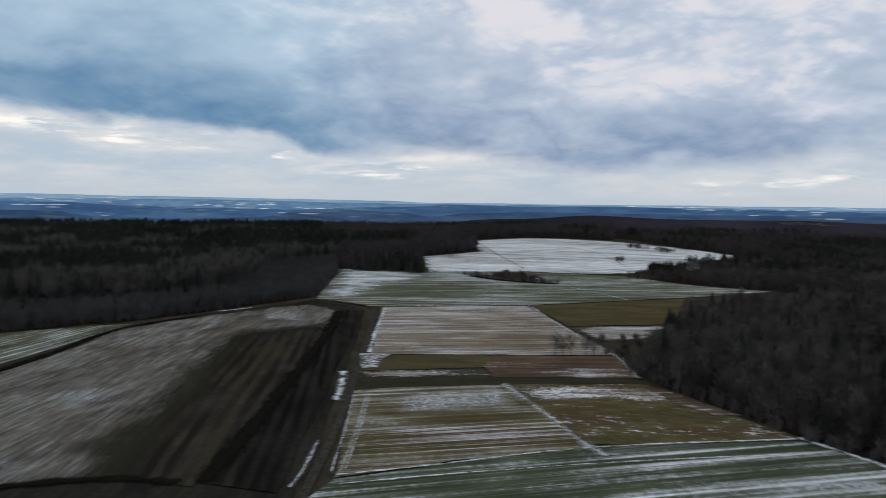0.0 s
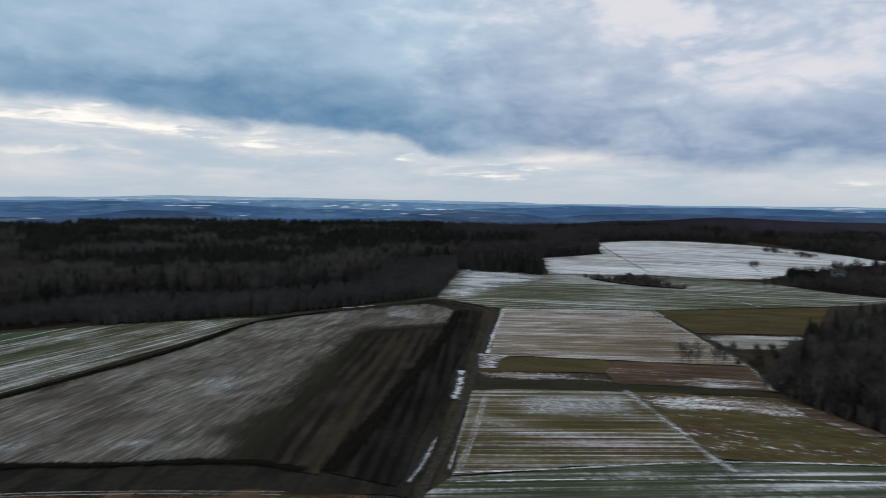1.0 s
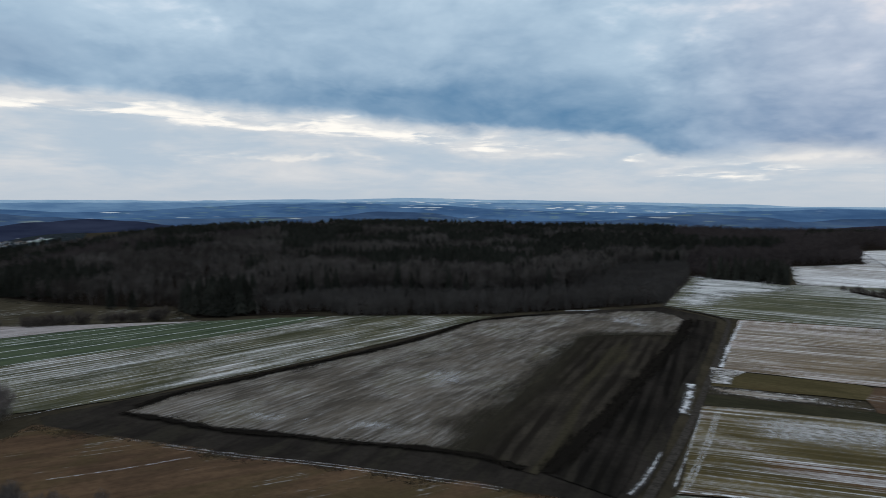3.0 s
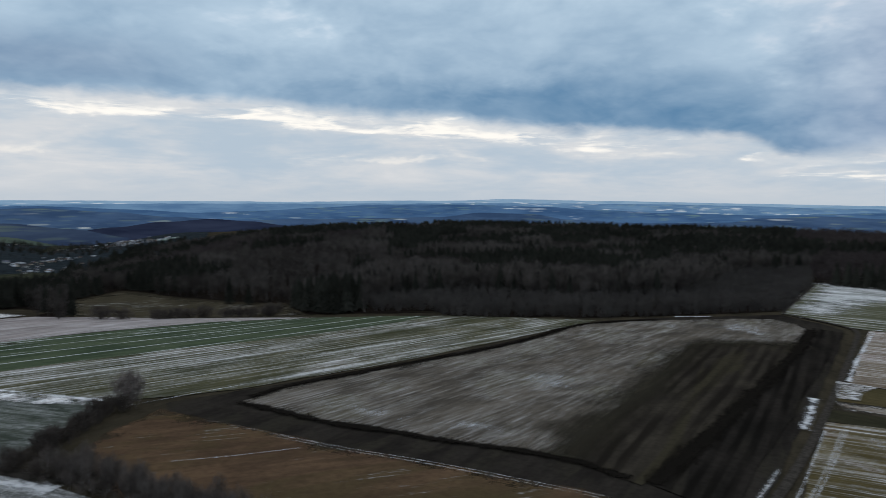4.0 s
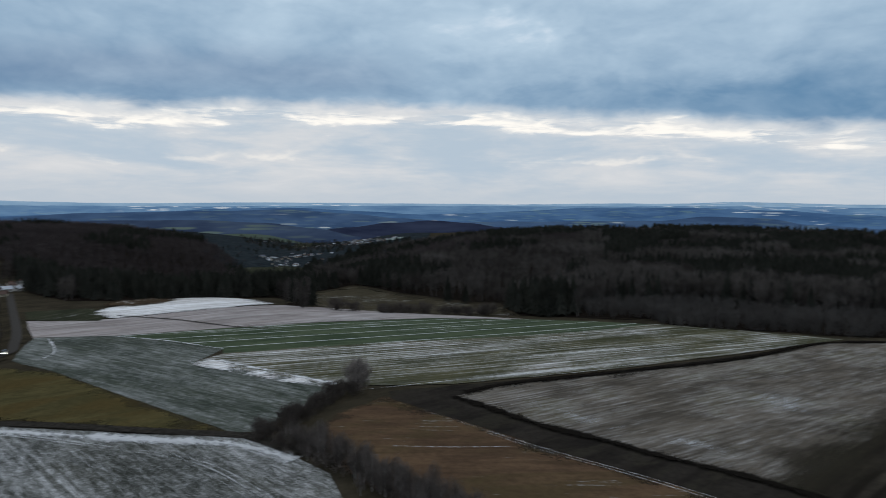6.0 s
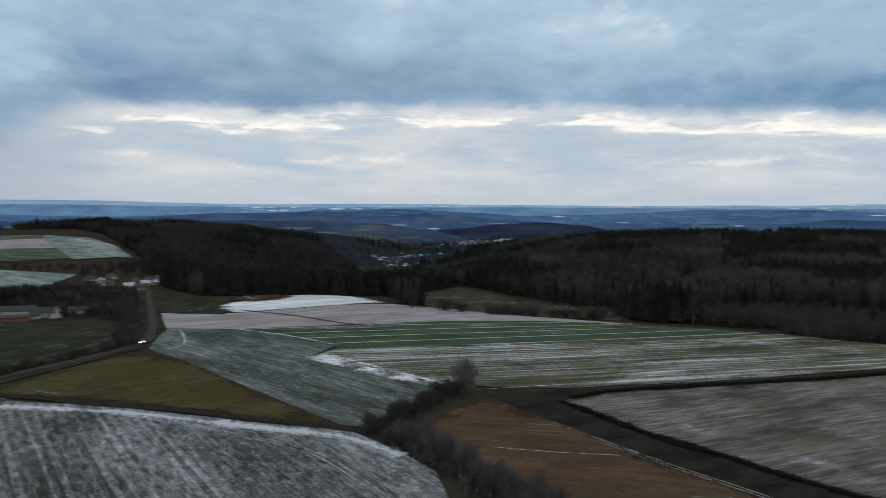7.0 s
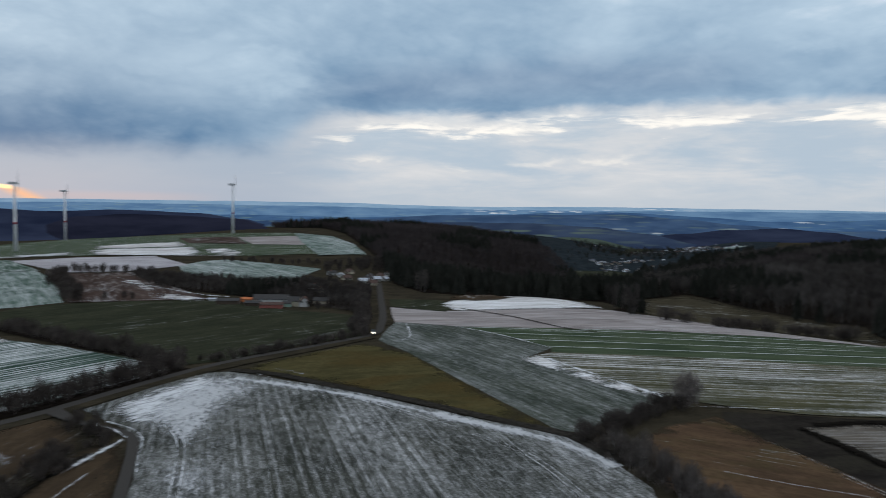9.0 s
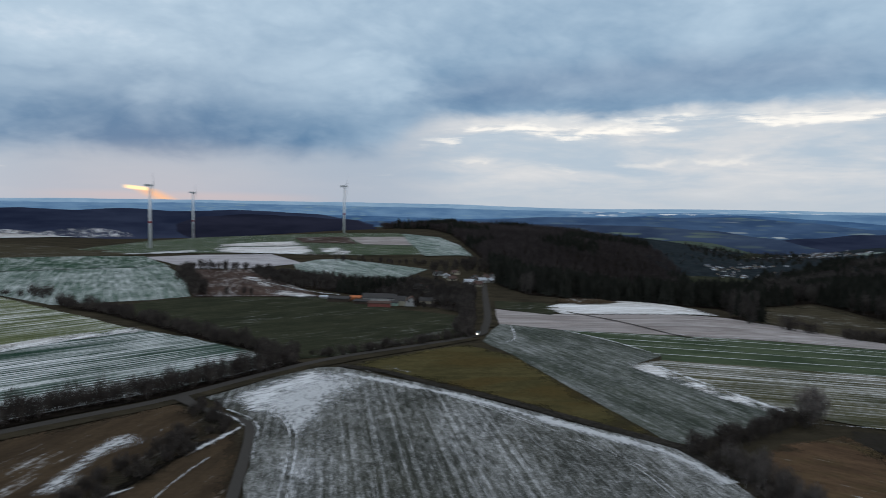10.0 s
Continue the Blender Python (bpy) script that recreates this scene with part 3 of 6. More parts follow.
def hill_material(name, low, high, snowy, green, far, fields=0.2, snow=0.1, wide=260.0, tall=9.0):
    """Far hills whose haze is put into self-glowing blue colours: woods, parted by open fields, some of them under
    snow. fields, snow: their shares.
    """
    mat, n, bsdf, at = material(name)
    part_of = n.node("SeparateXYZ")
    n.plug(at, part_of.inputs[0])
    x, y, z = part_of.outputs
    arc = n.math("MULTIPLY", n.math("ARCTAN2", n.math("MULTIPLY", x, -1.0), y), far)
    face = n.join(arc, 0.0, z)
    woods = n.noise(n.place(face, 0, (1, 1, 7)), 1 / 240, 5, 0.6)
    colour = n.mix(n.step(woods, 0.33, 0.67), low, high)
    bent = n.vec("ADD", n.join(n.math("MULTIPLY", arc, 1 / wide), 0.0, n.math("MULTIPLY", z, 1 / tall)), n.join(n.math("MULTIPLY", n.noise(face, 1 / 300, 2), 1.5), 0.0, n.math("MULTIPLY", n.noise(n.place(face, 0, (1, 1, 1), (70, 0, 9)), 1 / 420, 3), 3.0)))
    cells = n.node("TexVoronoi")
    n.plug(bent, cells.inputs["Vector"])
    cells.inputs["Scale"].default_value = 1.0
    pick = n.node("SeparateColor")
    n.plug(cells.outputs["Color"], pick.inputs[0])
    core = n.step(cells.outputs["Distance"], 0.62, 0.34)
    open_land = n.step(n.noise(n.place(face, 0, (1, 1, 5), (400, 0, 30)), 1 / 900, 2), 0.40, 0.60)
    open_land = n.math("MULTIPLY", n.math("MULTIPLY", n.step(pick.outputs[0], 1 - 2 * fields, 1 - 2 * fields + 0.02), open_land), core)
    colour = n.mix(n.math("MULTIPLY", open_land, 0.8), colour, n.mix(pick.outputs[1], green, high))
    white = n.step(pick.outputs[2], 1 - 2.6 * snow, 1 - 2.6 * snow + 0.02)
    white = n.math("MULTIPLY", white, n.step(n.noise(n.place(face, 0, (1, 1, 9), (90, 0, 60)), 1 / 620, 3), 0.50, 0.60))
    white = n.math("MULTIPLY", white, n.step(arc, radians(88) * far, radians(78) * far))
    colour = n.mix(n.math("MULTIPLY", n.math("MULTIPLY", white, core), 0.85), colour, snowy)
    # black base: the hills emit their hazed colour and take no light
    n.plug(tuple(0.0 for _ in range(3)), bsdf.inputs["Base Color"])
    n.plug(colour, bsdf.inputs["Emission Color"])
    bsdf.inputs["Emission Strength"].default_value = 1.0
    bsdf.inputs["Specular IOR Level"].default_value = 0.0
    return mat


# ---- mesh helpers ----
def mesh_of(name, verts, tris, mat, smooth=False):
    """A mesh from arrays of corners and triangles."""
    verts, tris = np.asarray(verts, np.float32), np.asarray(tris, np.int32)
    me = bpy.data.meshes.new(name)
    me.vertices.add(len(verts))
    me.vertices.foreach_set("co", verts.ravel())
    me.loops.add(tris.size)
    me.loops.foreach_set("vertex_index", tris.ravel())
    me.polygons.add(len(tris))
    me.polygons.foreach_set("loop_start", np.arange(len(tris), dtype=np.int32) * tris.shape[1])
    me.update(calc_edges=True)
    me.materials.append(mat)
    if smooth:
        me.polygons.foreach_set("use_smooth", np.ones(len(tris), bool))
    return me


def part(name, bm, mat, parent=None, label=""):
    """Links a bmesh as one mesh object under its thing."""
    me = bpy.data.meshes.new(name)
    bm.to_mesh(me)
    bm.free()
    me.materials.append(mat)
    ob = new(name, me)
    ob.parent = parent
    return tagged(ob, label)


def thing(name, m, label, category, group=""):
    ob = new(name)
    ob.matrix_world = m
    return tagged(ob, label, category, group)


def spot(x, y, turn=0.0, lift=0.0):
    """A pose on the land."""
    return pose(x, y, float(ground(x, y)) + lift, 0, 0, turn)


def inside(px, py, poly):
    """Which of the points lie in a polygon of the plan."""
    hit = np.zeros(px.shape, bool)
    for (x0, y0), (x1, y1) in zip(poly, poly[1:] + poly[:1]):
        cross = (y0 > py) != (y1 > py)
        with np.errstate(divide="ignore", invalid="ignore"):
            hit ^= cross & (px < (x1 - x0) * (py - y0) / (y1 - y0) + x0)
    return hit


# ---- the land ----
BEARINGS = np.radians(np.arange(0, 360, 0.6))
RINGS = np.concatenate([[0.01, 6], 12 * 1.0245 ** np.arange(0, 249)])
RINGS = RINGS[RINGS < 4900]
gx, gy = -np.outer(RINGS, np.sin(BEARINGS)), np.outer(RINGS, np.cos(BEARINGS)) - 4
gx = gx + 3
gz = ground(gx, gy)
nr, nb = gx.shape
i, j = np.meshgrid(np.arange(nr - 1), np.arange(nb), indexing="ij")
k = (j + 1) % nb
quads = np.stack([i * nb + j, (i + 1) * nb + j, (i + 1) * nb + k, i * nb + k], -1).reshape(-1, 4)[:, ::-1]
land = new("ground", mesh_of("ground", np.stack([gx, gy, gz], -1).reshape(-1, 3), quads, M["land"], True))
tagged(land, "rolling winter farmland of dark rough grass and soil", "ground", kind="structure")


def drape(name, poly, mat, layer, label, category="field", wander=1.2, rim_width=0.0):
    """A field: its outline cut into small pieces and laid on the land."""
    far = sum(math.hypot(x, y) for x, y in poly) / len(poly)
    size = max(9.0, min(30.0, far / 32))
    rim = []
    for (x0, y0), (x1, y1) in zip(poly, poly[1:] + poly[:1]):
        count = max(1, int(math.hypot(x1 - x0, y1 - y0) / (size * 0.8)))
        for q in range(count):
            x, y = x0 + (x1 - x0) * q / count, y0 + (y1 - y0) * q / count
            d = noise.noise_vector((x / 13, y / 13, layer))
            rim.append((x + wander * d.x, y + wander * d.y))
    bm = bmesh.new()
    bm.faces.new([bm.verts.new((x, y, 0)) for x, y in rim])
    for axis in range(2):
        lo, hi = min(p[axis] for p in rim), max(p[axis] for p in rim)
        at = math.ceil(lo / size) * size
        while at < hi:
            co, no = Vector((0, 0, 0)), Vector((0, 0, 0))
            co[axis], no[axis] = at, 1
            bmesh.ops.bisect_plane(bm, geom=bm.verts[:] + bm.edges[:] + bm.faces[:], plane_co=co, plane_no=no, dist=1e-4)
            at += size
    bmesh.ops.triangulate(bm, faces=bm.faces[:])
    # across: 0 on the rim, 0.5 from six metres (far off: more) inwards
    at = np.array([(v.co.x, v.co.y) for v in bm.verts])
    gap = np.full(len(at), 1e9)
    for p, q in zip(np.array(poly), np.roll(np.array(poly), -1, 0)):
        t = np.clip(((at - p) @ (q - p)) / max(1e-6, (q - p) @ (q - p)), 0, 1)
        gap = np.minimum(gap, np.hypot(*(at - p - t[:, None] * (q - p)).T))
    gap = 0.5 * np.clip(gap / (rim_width or max(6.0, far / 50)), 0, 1)
    bm.verts.index_update()
    uv = bm.loops.layers.uv.new("across")
    for face in bm.faces:
        for loop in face.loops:
            loop[uv].uv = (gap[loop.vert.index], 0)
    for v in bm.verts:
        r = math.hypot(v.co.x, v.co.y)
        v.co.z = float(ground(v.co.x, v.co.y)) + (0.10 + 0.09 * layer) * max(1, r / 350)
    bm.normal_update()
    for f in bm.faces:
        f.smooth = True
        if f.normal.z < 0:
            f.normal_flip()
    ob = part(name, bm, mat)
    return tagged(ob, label, category, kind="structure")


def smooth_line(points, gap=5.0):
    """A curve through points of the plan."""
    p = [Vector(q) for q in points]
    p = [2 * p[0] - p[1]] + p + [2 * p[-1] - p[-2]]
    out = []
    for a, b, c, d in zip(p, p[1:], p[2:], p[3:]):
        count = max(1, int((c - b).length / gap))
        for q in range(count):
            t = q / count
            out.append(0.5 * (2 * b + (c - a) * t + (2 * a - 5 * b + 4 * c - d) * t * t + (3 * b - a - 3 * c + d) * t ** 3))
    return out + [p[-2]]


def ribbon(name, points, wide, mat, layer, label, category="road"):
    line = smooth_line(points)
    bm = bmesh.new()
    uv = bm.loops.layers.uv.new("across")
    last = None
    for q, p in enumerate(line):
        d = (line[min(q + 1, len(line) - 1)] - line[max(q - 1, 0)]).normalized()
        side = Vector((-d.y, d.x)) * wide / 2
        row = []
        for f in (-1, -0.5, 0, 0.5, 1):
            x, y = p + side * f * (1 + 0.10 * noise.noise((p.x / 5, p.y / 5, f)))
            r = math.hypot(x, y)
            row.append(bm.verts.new((x, y, float(ground(x, y)) + (0.10 + 0.09 * layer) * max(1, r / 350) + (0.05 if abs(f) < 1 else 0))))
        if last:
            for k in range(4):
                face = bm.faces.new((last[k], last[k + 1], row[k + 1], row[k]))
                for loop, u in zip(face.loops, (k, k + 1, k + 1, k)):
                    loop[uv].uv = (u / 4, 0)
        last = row
    bmesh.ops.recalc_face_normals(bm, faces=bm.faces[:])
    for f in bm.faces:
        if f.normal.z < 0:
            f.normal_flip()
    return tagged(part(name, bm, mat), label, category, kind="structure")


# fields round the ploughed land
drape("field", [(-203, 119), (-197, 142), (-179, 206), (-166, 271), (-156, 348), (-135, 378), (-107, 410), (-83, 437), (-60, 419), (-47, 404), (-41, 340), (-36, 243), (-32, 158), (-32, 142), (-36, 142), (-66, 138), (-84, 132), (-112, 127), (-141, 122), (-163, 118), (-190, 113)], M["plough"], 1, "bare dark ploughed soil with tractor furrows")
drape("field", [(-185, 135), (-186, 154), (-184, 175), (-176, 199), (-168, 231), (-161, 264), (-158, 300), (-158, 334), (-132, 370), (-95, 410), (-83, 416), (-70, 408), (-62, 392), (-60, 360), (-62, 343), (-75, 339), (-96, 320), (-91, 261), (-83, 189), (-80, 154), (-98, 150), (-112, 146), (-123, 144), (-145, 138), (-165, 137)], M["stubble"], 2, "grey-brown stubble field dusted with thin snow", wander=1.6)
drape("field", [(-97, 317), (-75, 338), (-57, 339), (-55, 283), (-54, 218), (-54, 180), (-56, 150), (-80, 155), (-84, 185), (-87, 232), (-93, 279)], M["furrow"], 3, "furrowed dark soil with olive grass stripes")
drape("field", [(-61, 400), (-56, 375), (-55, 338), (-54, 283), (-53, 218), (-53, 189), (-55, 152), (-36, 146), (-39, 220), (-42, 310), (-46, 395)], M["black_soil"], 4, "freshly ploughed black soil beside the farm road")
ribbon("soil_edge", [(-58, 350), (-63, 343), (-76, 338), (-95, 318), (-93, 279), (-87, 232), (-84, 185), (-79, 155)], 26, M["smear"], 5, "ragged edge of the ploughing", "soil")
ribbon("soil_edge", [(-60, 392), (-56, 340), (-55, 283), (-54, 218), (-54, 152)], 9, M["black_smear"], 6, "ragged edge of the fresh ploughing", "soil")
ribbon("soil_edge", [(-185, 134), (-165, 136), (-145, 138), (-123, 144), (-112, 146), (-80, 154), (-60, 152)], 6.5, M["black_smear"], 5, "dark earth bank along the stubble", "soil")
ribbon("soil_edge", [(-187, 140), (-187, 160), (-178, 200), (-163, 264), (-158, 330), (-133, 371)], 7, M["black_smear"], 5, "dark earth bank along the stubble", "soil")
drape("snow_patch", [(-180, 138), (-145, 141), (-112, 149), (-83, 157), (-85, 180), (-112, 172), (-146, 164), (-182, 160)], M["stubble_veil"], 3, "thin snow along the front of the stubble", "snow", rim_width=12.0)
drape("snow_patch", [(-150, 205), (-118, 190), (-92, 190), (-92, 225), (-105, 248), (-140, 240)], M["stubble_veil"], 3, "thin patchy snow on the stubble", "snow", rim_width=22.0)
drape("snow_patch", [(-155, 330), (-130, 366), (-95, 405), (-80, 405), (-66, 385), (-66, 350), (-100, 352), (-130, 320)], M["stubble_veil"], 3, "thin snow on the far corner of the stubble", "snow", rim_width=18.0)
drape("snow_patch", [(-67, 153), (-62, 160), (-57, 158), (-58, 152), (-63, 150)], M["stubble_veil"], 7, "thin snow at the end of the furrows", "snow", rim_width=3.0)
drape("field", [(-104, 221), (-94, 217), (-93, 226), (-101, 232)], M["grass_stain"], 4, "small yellow-green patch in the stubble", "grass", rim_width=5.0)
drape("field", [(-199, 114), (-180, 118), (-163, 121), (-141, 125), (-116, 130), (-89, 135), (-66, 140), (-36, 141), (-35, 115), (-74, 62), (-101, 73), (-124, 75), (-147, 74), (-172, 73), (-190, 92), (-199, 115)], M["brown"], 2, "reddish brown fallow field with a few snow lines", rim_width=5.0)
drape("field", [(-377, 24), (-360, 57), (-334, 75), (-302, 92), (-284, 75), (-254, 89), (-219, 107), (-208, 95), (-198, 79), (-187, 67), (-191, 60), (-236, 45), (-297, 25), (-326, 13)], M["grey_green"], 1, "grey-green winter crop streaked with frost")
drape("field", [(-283, 75), (-292, 89), (-280, 142), (-260, 206), (-245, 256), (-239, 306), (-224, 315), (-158, 348), (-169, 275), (-181, 209), (-199, 143), (-210, 122), (-219, 108), (-254, 89)], M["strips"], 2, "green field striped with thin snow lines")
drape("field", [(-360, 57), (-352, 107), (-345, 161), (-333, 224), (-296, 264), (-263, 290), (-239, 305), (-244, 255), (-257, 204), (-278, 141), (-291, 88), (-303, 92), (-334, 75)], M["green_strips"], 1, "green winter crop with snowy wheel lines")
drape("field", [(-435, 23), (-421, 43), (-415, 65), (-414, 93), (-415, 130), (-419, 166), (-408, 207), (-376, 231), (-305, 260), (-296, 264), (-333, 224), (-345, 161), (-352, 107), (-360, 57), (-377, 24)], M["pale"], 2, "pale pinkish field under thin frost")
drape("field", [(-443, 56), (-471, 74), (-499, 104), (-515, 142), (-472, 156), (-424, 164), (-415, 130), (-414, 93), (-415, 65)], M["snow_hill"], 3, "snow-covered hilltop field")
drape("field", [(-506, 78), (-520, 109), (-483, 119), (-462, 101), (-460, 81), (-476, 68)], M["scrub"], 5, "melted brown patch on the snowy hilltop")
drape("field", [(-473, 26), (-470, 59), (-445, 70), (-411, 58), (-421, 43), (-438, 23)], M["dark_green"], 3, "small strip of dull green grass")
drape("field", [(-274, -44), (-288, -31), (-301, -16), (-318, 6), (-297, 25), (-236, 45), (-190, 60), (-200, 45), (-219, 26), (-241, 1), (-259, -25)], M["moss"], 2, "yellow-green triangular meadow")
drape("field", [(-220, -82), (-237, -73), (-265, -58), (-268, -46), (-253, -26), (-244, -9), (-224, 14), (-206, 34), (-193, 51), (-184, 61), (-167, 67), (-148, 70), (-96, 60), (-72, 1), (-89, -18), (-117, -39), (-145, -46), (-172, -52), (-188, -56), (-200, -63)], M["big"], 2, "frosted winter grain field with drill rows")
drape("field", [(-405, -207), (-438, -203), (-460, -184), (-470, -140), (-471, -97), (-428, -42), (-399, 9), (-341, 9), (-313, -28), (-289, -50), (-281, -65), (-299, -95), (-334, -137)], M["dark_green"], 1, "dark green grass field")
drape("field", [(-798, -651), (-807, -549), (-871, -481), (-883, -409), (-610, -244), (-466, -184), (-446, -205), (-416, -251), (-458, -312), (-531, -434)], M["blue_green"], 1, "green crop half covered with snow")
drape("field", [(-531, -434), (-446, -303), (-397, -240), (-374, -207), (-342, -165), (-314, -182), (-288, -197), (-262, -215)], M["lime"], 2, "light green meadow with snowy rows")
drape("field", [(-262, -215), (-288, -197), (-314, -182), (-342, -165), (-324, -130), (-295, -91), (-274, -70), (-254, -78), (-228, -92), (-209, -111), (-190, -130), (-176, -145)], M["rows"], 2, "green field with close rows of snow")
drape("field", [(-162, -134), (-176, -121), (-191, -106), (-212, -90), (-206, -79), (-195, -67), (-183, -58), (-161, -53), (-144, -49), (-117, -41), (-114, -95)], M["scrub"], 1, "rough brown grass with snow patches")
drape("field", [(-806, -658), (-816, -554), (-871, -481), (-883, -409), (-712, -302), (-676, -373), (-633, -430), (-592, -483)], M["teal"], 3, "dark blue-green crop with little snow")
# fields in the north
drape("field", [(-36, 411), (6, 418), (52, 422), (64, 352), (73, 287), (45, 287), (16, 287), (-30, 285), (-34, 347)], M["frost_brown"], 2, "brown field dusted with snow rows")
drape("field", [(-33, 283), (16, 286), (20, 283), (17, 264), (-31, 257)], M["olive"], 2, "olive grass strip")
drape("field", [(20, 285), (73, 285), (74, 267), (74, 248), (46, 249), (19, 249), (17, 264)], M["rust"], 3, "rust-brown fallow strip with snow flecks")
drape("field", [(-31, 256), (17, 263), (19, 250), (-30, 245)], M["white_strip"], 3, "narrow strip covered with snow")
drape("field", [(-31, 244), (19, 249), (45, 249), (70, 248), (71, 241), (22, 238), (-30, 231)], M["dark_strip"], 2, "narrow dark green grass strip")
drape("field", [(-30, 230), (-6, 235), (22, 238), (31, 205), (39, 175), (3, 166), (-25, 155)], M["mix"], 2, "olive and brown field with snow rows")
drape("field", [(22, 238), (71, 240), (81, 226), (89, 205), (99, 184), (71, 180), (40, 178), (31, 205)], M["olive_patchy"], 3, "olive grass field with scattered snow")
drape("field", [(-25, 154), (3, 165), (40, 177), (71, 180), (99, 183), (104, 174), (111, 162), (94, 119), (8, 79), (-26, 109), (-29, 144)], M["front_green"], 2, "green crop with rows of snow")
drape("field", [(-84, 442), (-90, 517), (-95, 622), (-52, 604), (-17, 599), (34, 610), (79, 609), (122, 596), (158, 584), (196, 529), (242, 496), (165, 461), (109, 441), (54, 425), (6, 418), (-36, 413), (-50, 418)], M["far_green"], 2, "green crop greyed with thin snow")
drape("field", [(-86, 437), (-96, 517), (-105, 656), (-33, 627), (12, 566), (-36, 518), (-45, 440)], M["far_snowy"], 3, "snowy corner of the green crop", rim_width=45.0)
drape("field", [(54, 423), (108, 438), (163, 456), (135, 388), (124, 361), (95, 357), (66, 355)], M["olive"], 3, "olive brown grass field")
drape("field", [(65, 352), (123, 358), (95, 320), (73, 315)], M["white_strip"], 3, "pale strip covered with snow")
drape("field", [(-22, 756), (44, 810), (42, 942), (108, 963), (169, 949), (236, 904), (291, 846), (343, 759), (271, 716), (164, 605), (123, 600), (80, 613), (-12, 604)], M["snow"], 2, "broad gentle slope covered with snow")
drape("field", [(23, 238), (70, 238), (77, 229), (82, 218), (67, 216), (55, 221), (29, 218)], M["flecked"], 4, "fallow strip flecked with snow")
drape("field", [(70, 239), (81, 225), (91, 204), (83, 204), (75, 217)], M["rust"], 5, "rust-brown strip along the wood")
ribbon("track", [(48, 902), (62, 773), (70, 698), (76, 636)], 2.2, M["smear"], 4, "thin grass track across the snow", "track")
ribbon("track", [(142, 854), (169, 799), (180, 735), (177, 658)], 1.8, M["smear"], 4, "thin grass track across the snow", "track")
ribbon("track", [(49, 841), (118, 857), (174, 852), (220, 841)], 1.3, M["smear"], 4, "thin grass track across the snow", "track")
drape("field", [(-24, 224), (-4, 232), (20, 237), (28, 216), (30, 206), (3, 203), (-17, 201)], M["faint"], 4, "thin veil of snow on the field", "snow")
drape("field", [(42, 416), (52, 420), (63, 349), (67, 323), (55, 327), (47, 360)], M["faint"], 4, "thin veil of snow in the field corner", "snow")
drape("field", [(51, 150), (73, 158), (98, 161), (109, 157), (104, 142), (50, 139)], M["faint"], 4, "thin veil of snow on the crop", "snow")
drape("field", [(32, 173), (71, 178), (98, 182), (102, 175), (68, 171), (32, 165)], M["faint"], 4, "thin veil of snow on the crop", "snow")
drape("field", [(-22, 412), (51, 420), (52, 408), (-21, 397)], M["faint"], 4, "thin veil of snow at the field edge", "snow")
# fields in the west
drape("field", [(-1000, -570), (-1082, -581), (-1134, -574), (-1215, -560), (-1333, -484), (-1332, -372), (-1315, -271), (-1255, -110), (-1165, -40), (-1025, 2), (-905, 22), (-869, -122), (-904, -198), (-946, -299), (-951, -501)], M["green_strips"], 1, "green crop on a low hill")
drape("field", [(-1113, -395), (-1139, -273), (-1043, -233), (-1055, -370)], M["snow_hill"], 3, "snow-covered plot on the hill")
drape("field", [(-1049, -380), (-1036, -226), (-880, -182), (-948, -330)], M["snow_hill"], 3, "snow-covered plot on the hill")
drape("field", [(-991, -204), (-1000, -176), (-920, -142), (-868, -142), (-889, -172)], M["snow_hill"], 3, "small snow-covered plot")
drape("field", [(-917, -485), (-1023, -385), (-947, -355), (-906, -449)], M["far_snowy"], 3, "snowy strip below the green hill")
drape("field", [(-1215, -291), (-1200, -196), (-1063, -155), (-1105, -251)], M["plum_soil"], 3, "brown plot on the hill")
drape("field", [(-1187, -189), (-1181, -87), (-1022, -58), (-1050, -145)], M["pale"], 3, "pale frosted plot on the hill")
drape("field", [(-1240, -101), (-1170, -31), (-1025, 5), (-910, 20), (-864, -40), (-1063, -74)], M["blue_green"], 4, "snow-streaked green plot on the hill")
drape("field", [(-758, -182), (-810, -168), (-824, -143), (-762, -81), (-710, -30), (-592, -51), (-609, -95), (-651, -151)], M["blue_green"], 2, "snow-streaked green field beside the tree belt")
drape("field", [(-872, -404), (-914, -342), (-906, -248), (-766, -173), (-699, -215), (-693, -274)], M["lavender"], 2, "pale field under thin snow")
drape("field", [(-680, -263), (-686, -208), (-564, -145), (-475, -94), (-466, -182)], M["plum_soil"], 2, "brown plot with snow strips")
drape("field", [(-1005, -820), (-1103, -749), (-1041, -548), (-916, -424), (-807, -549), (-798, -651)], M["meadow"], 1, "dull brown-green field")
drape("field", [(-1198, -935), (-1326, -900), (-1413, -839), (-1463, -739), (-1424, -706), (-1318, -760), (-1185, -804), (-1061, -829)], M["snow"], 3, "snow-covered field below the dark hills")
# meadow in the hollow before the woods
drape("field", [(-396, 175), (-535, 240), (-562, 290), (-500, 294), (-446, 312), (-388, 322), (-315, 274), (-345, 242), (-366, 207)], M["meadow"], 1, "dull olive meadow in a hollow")

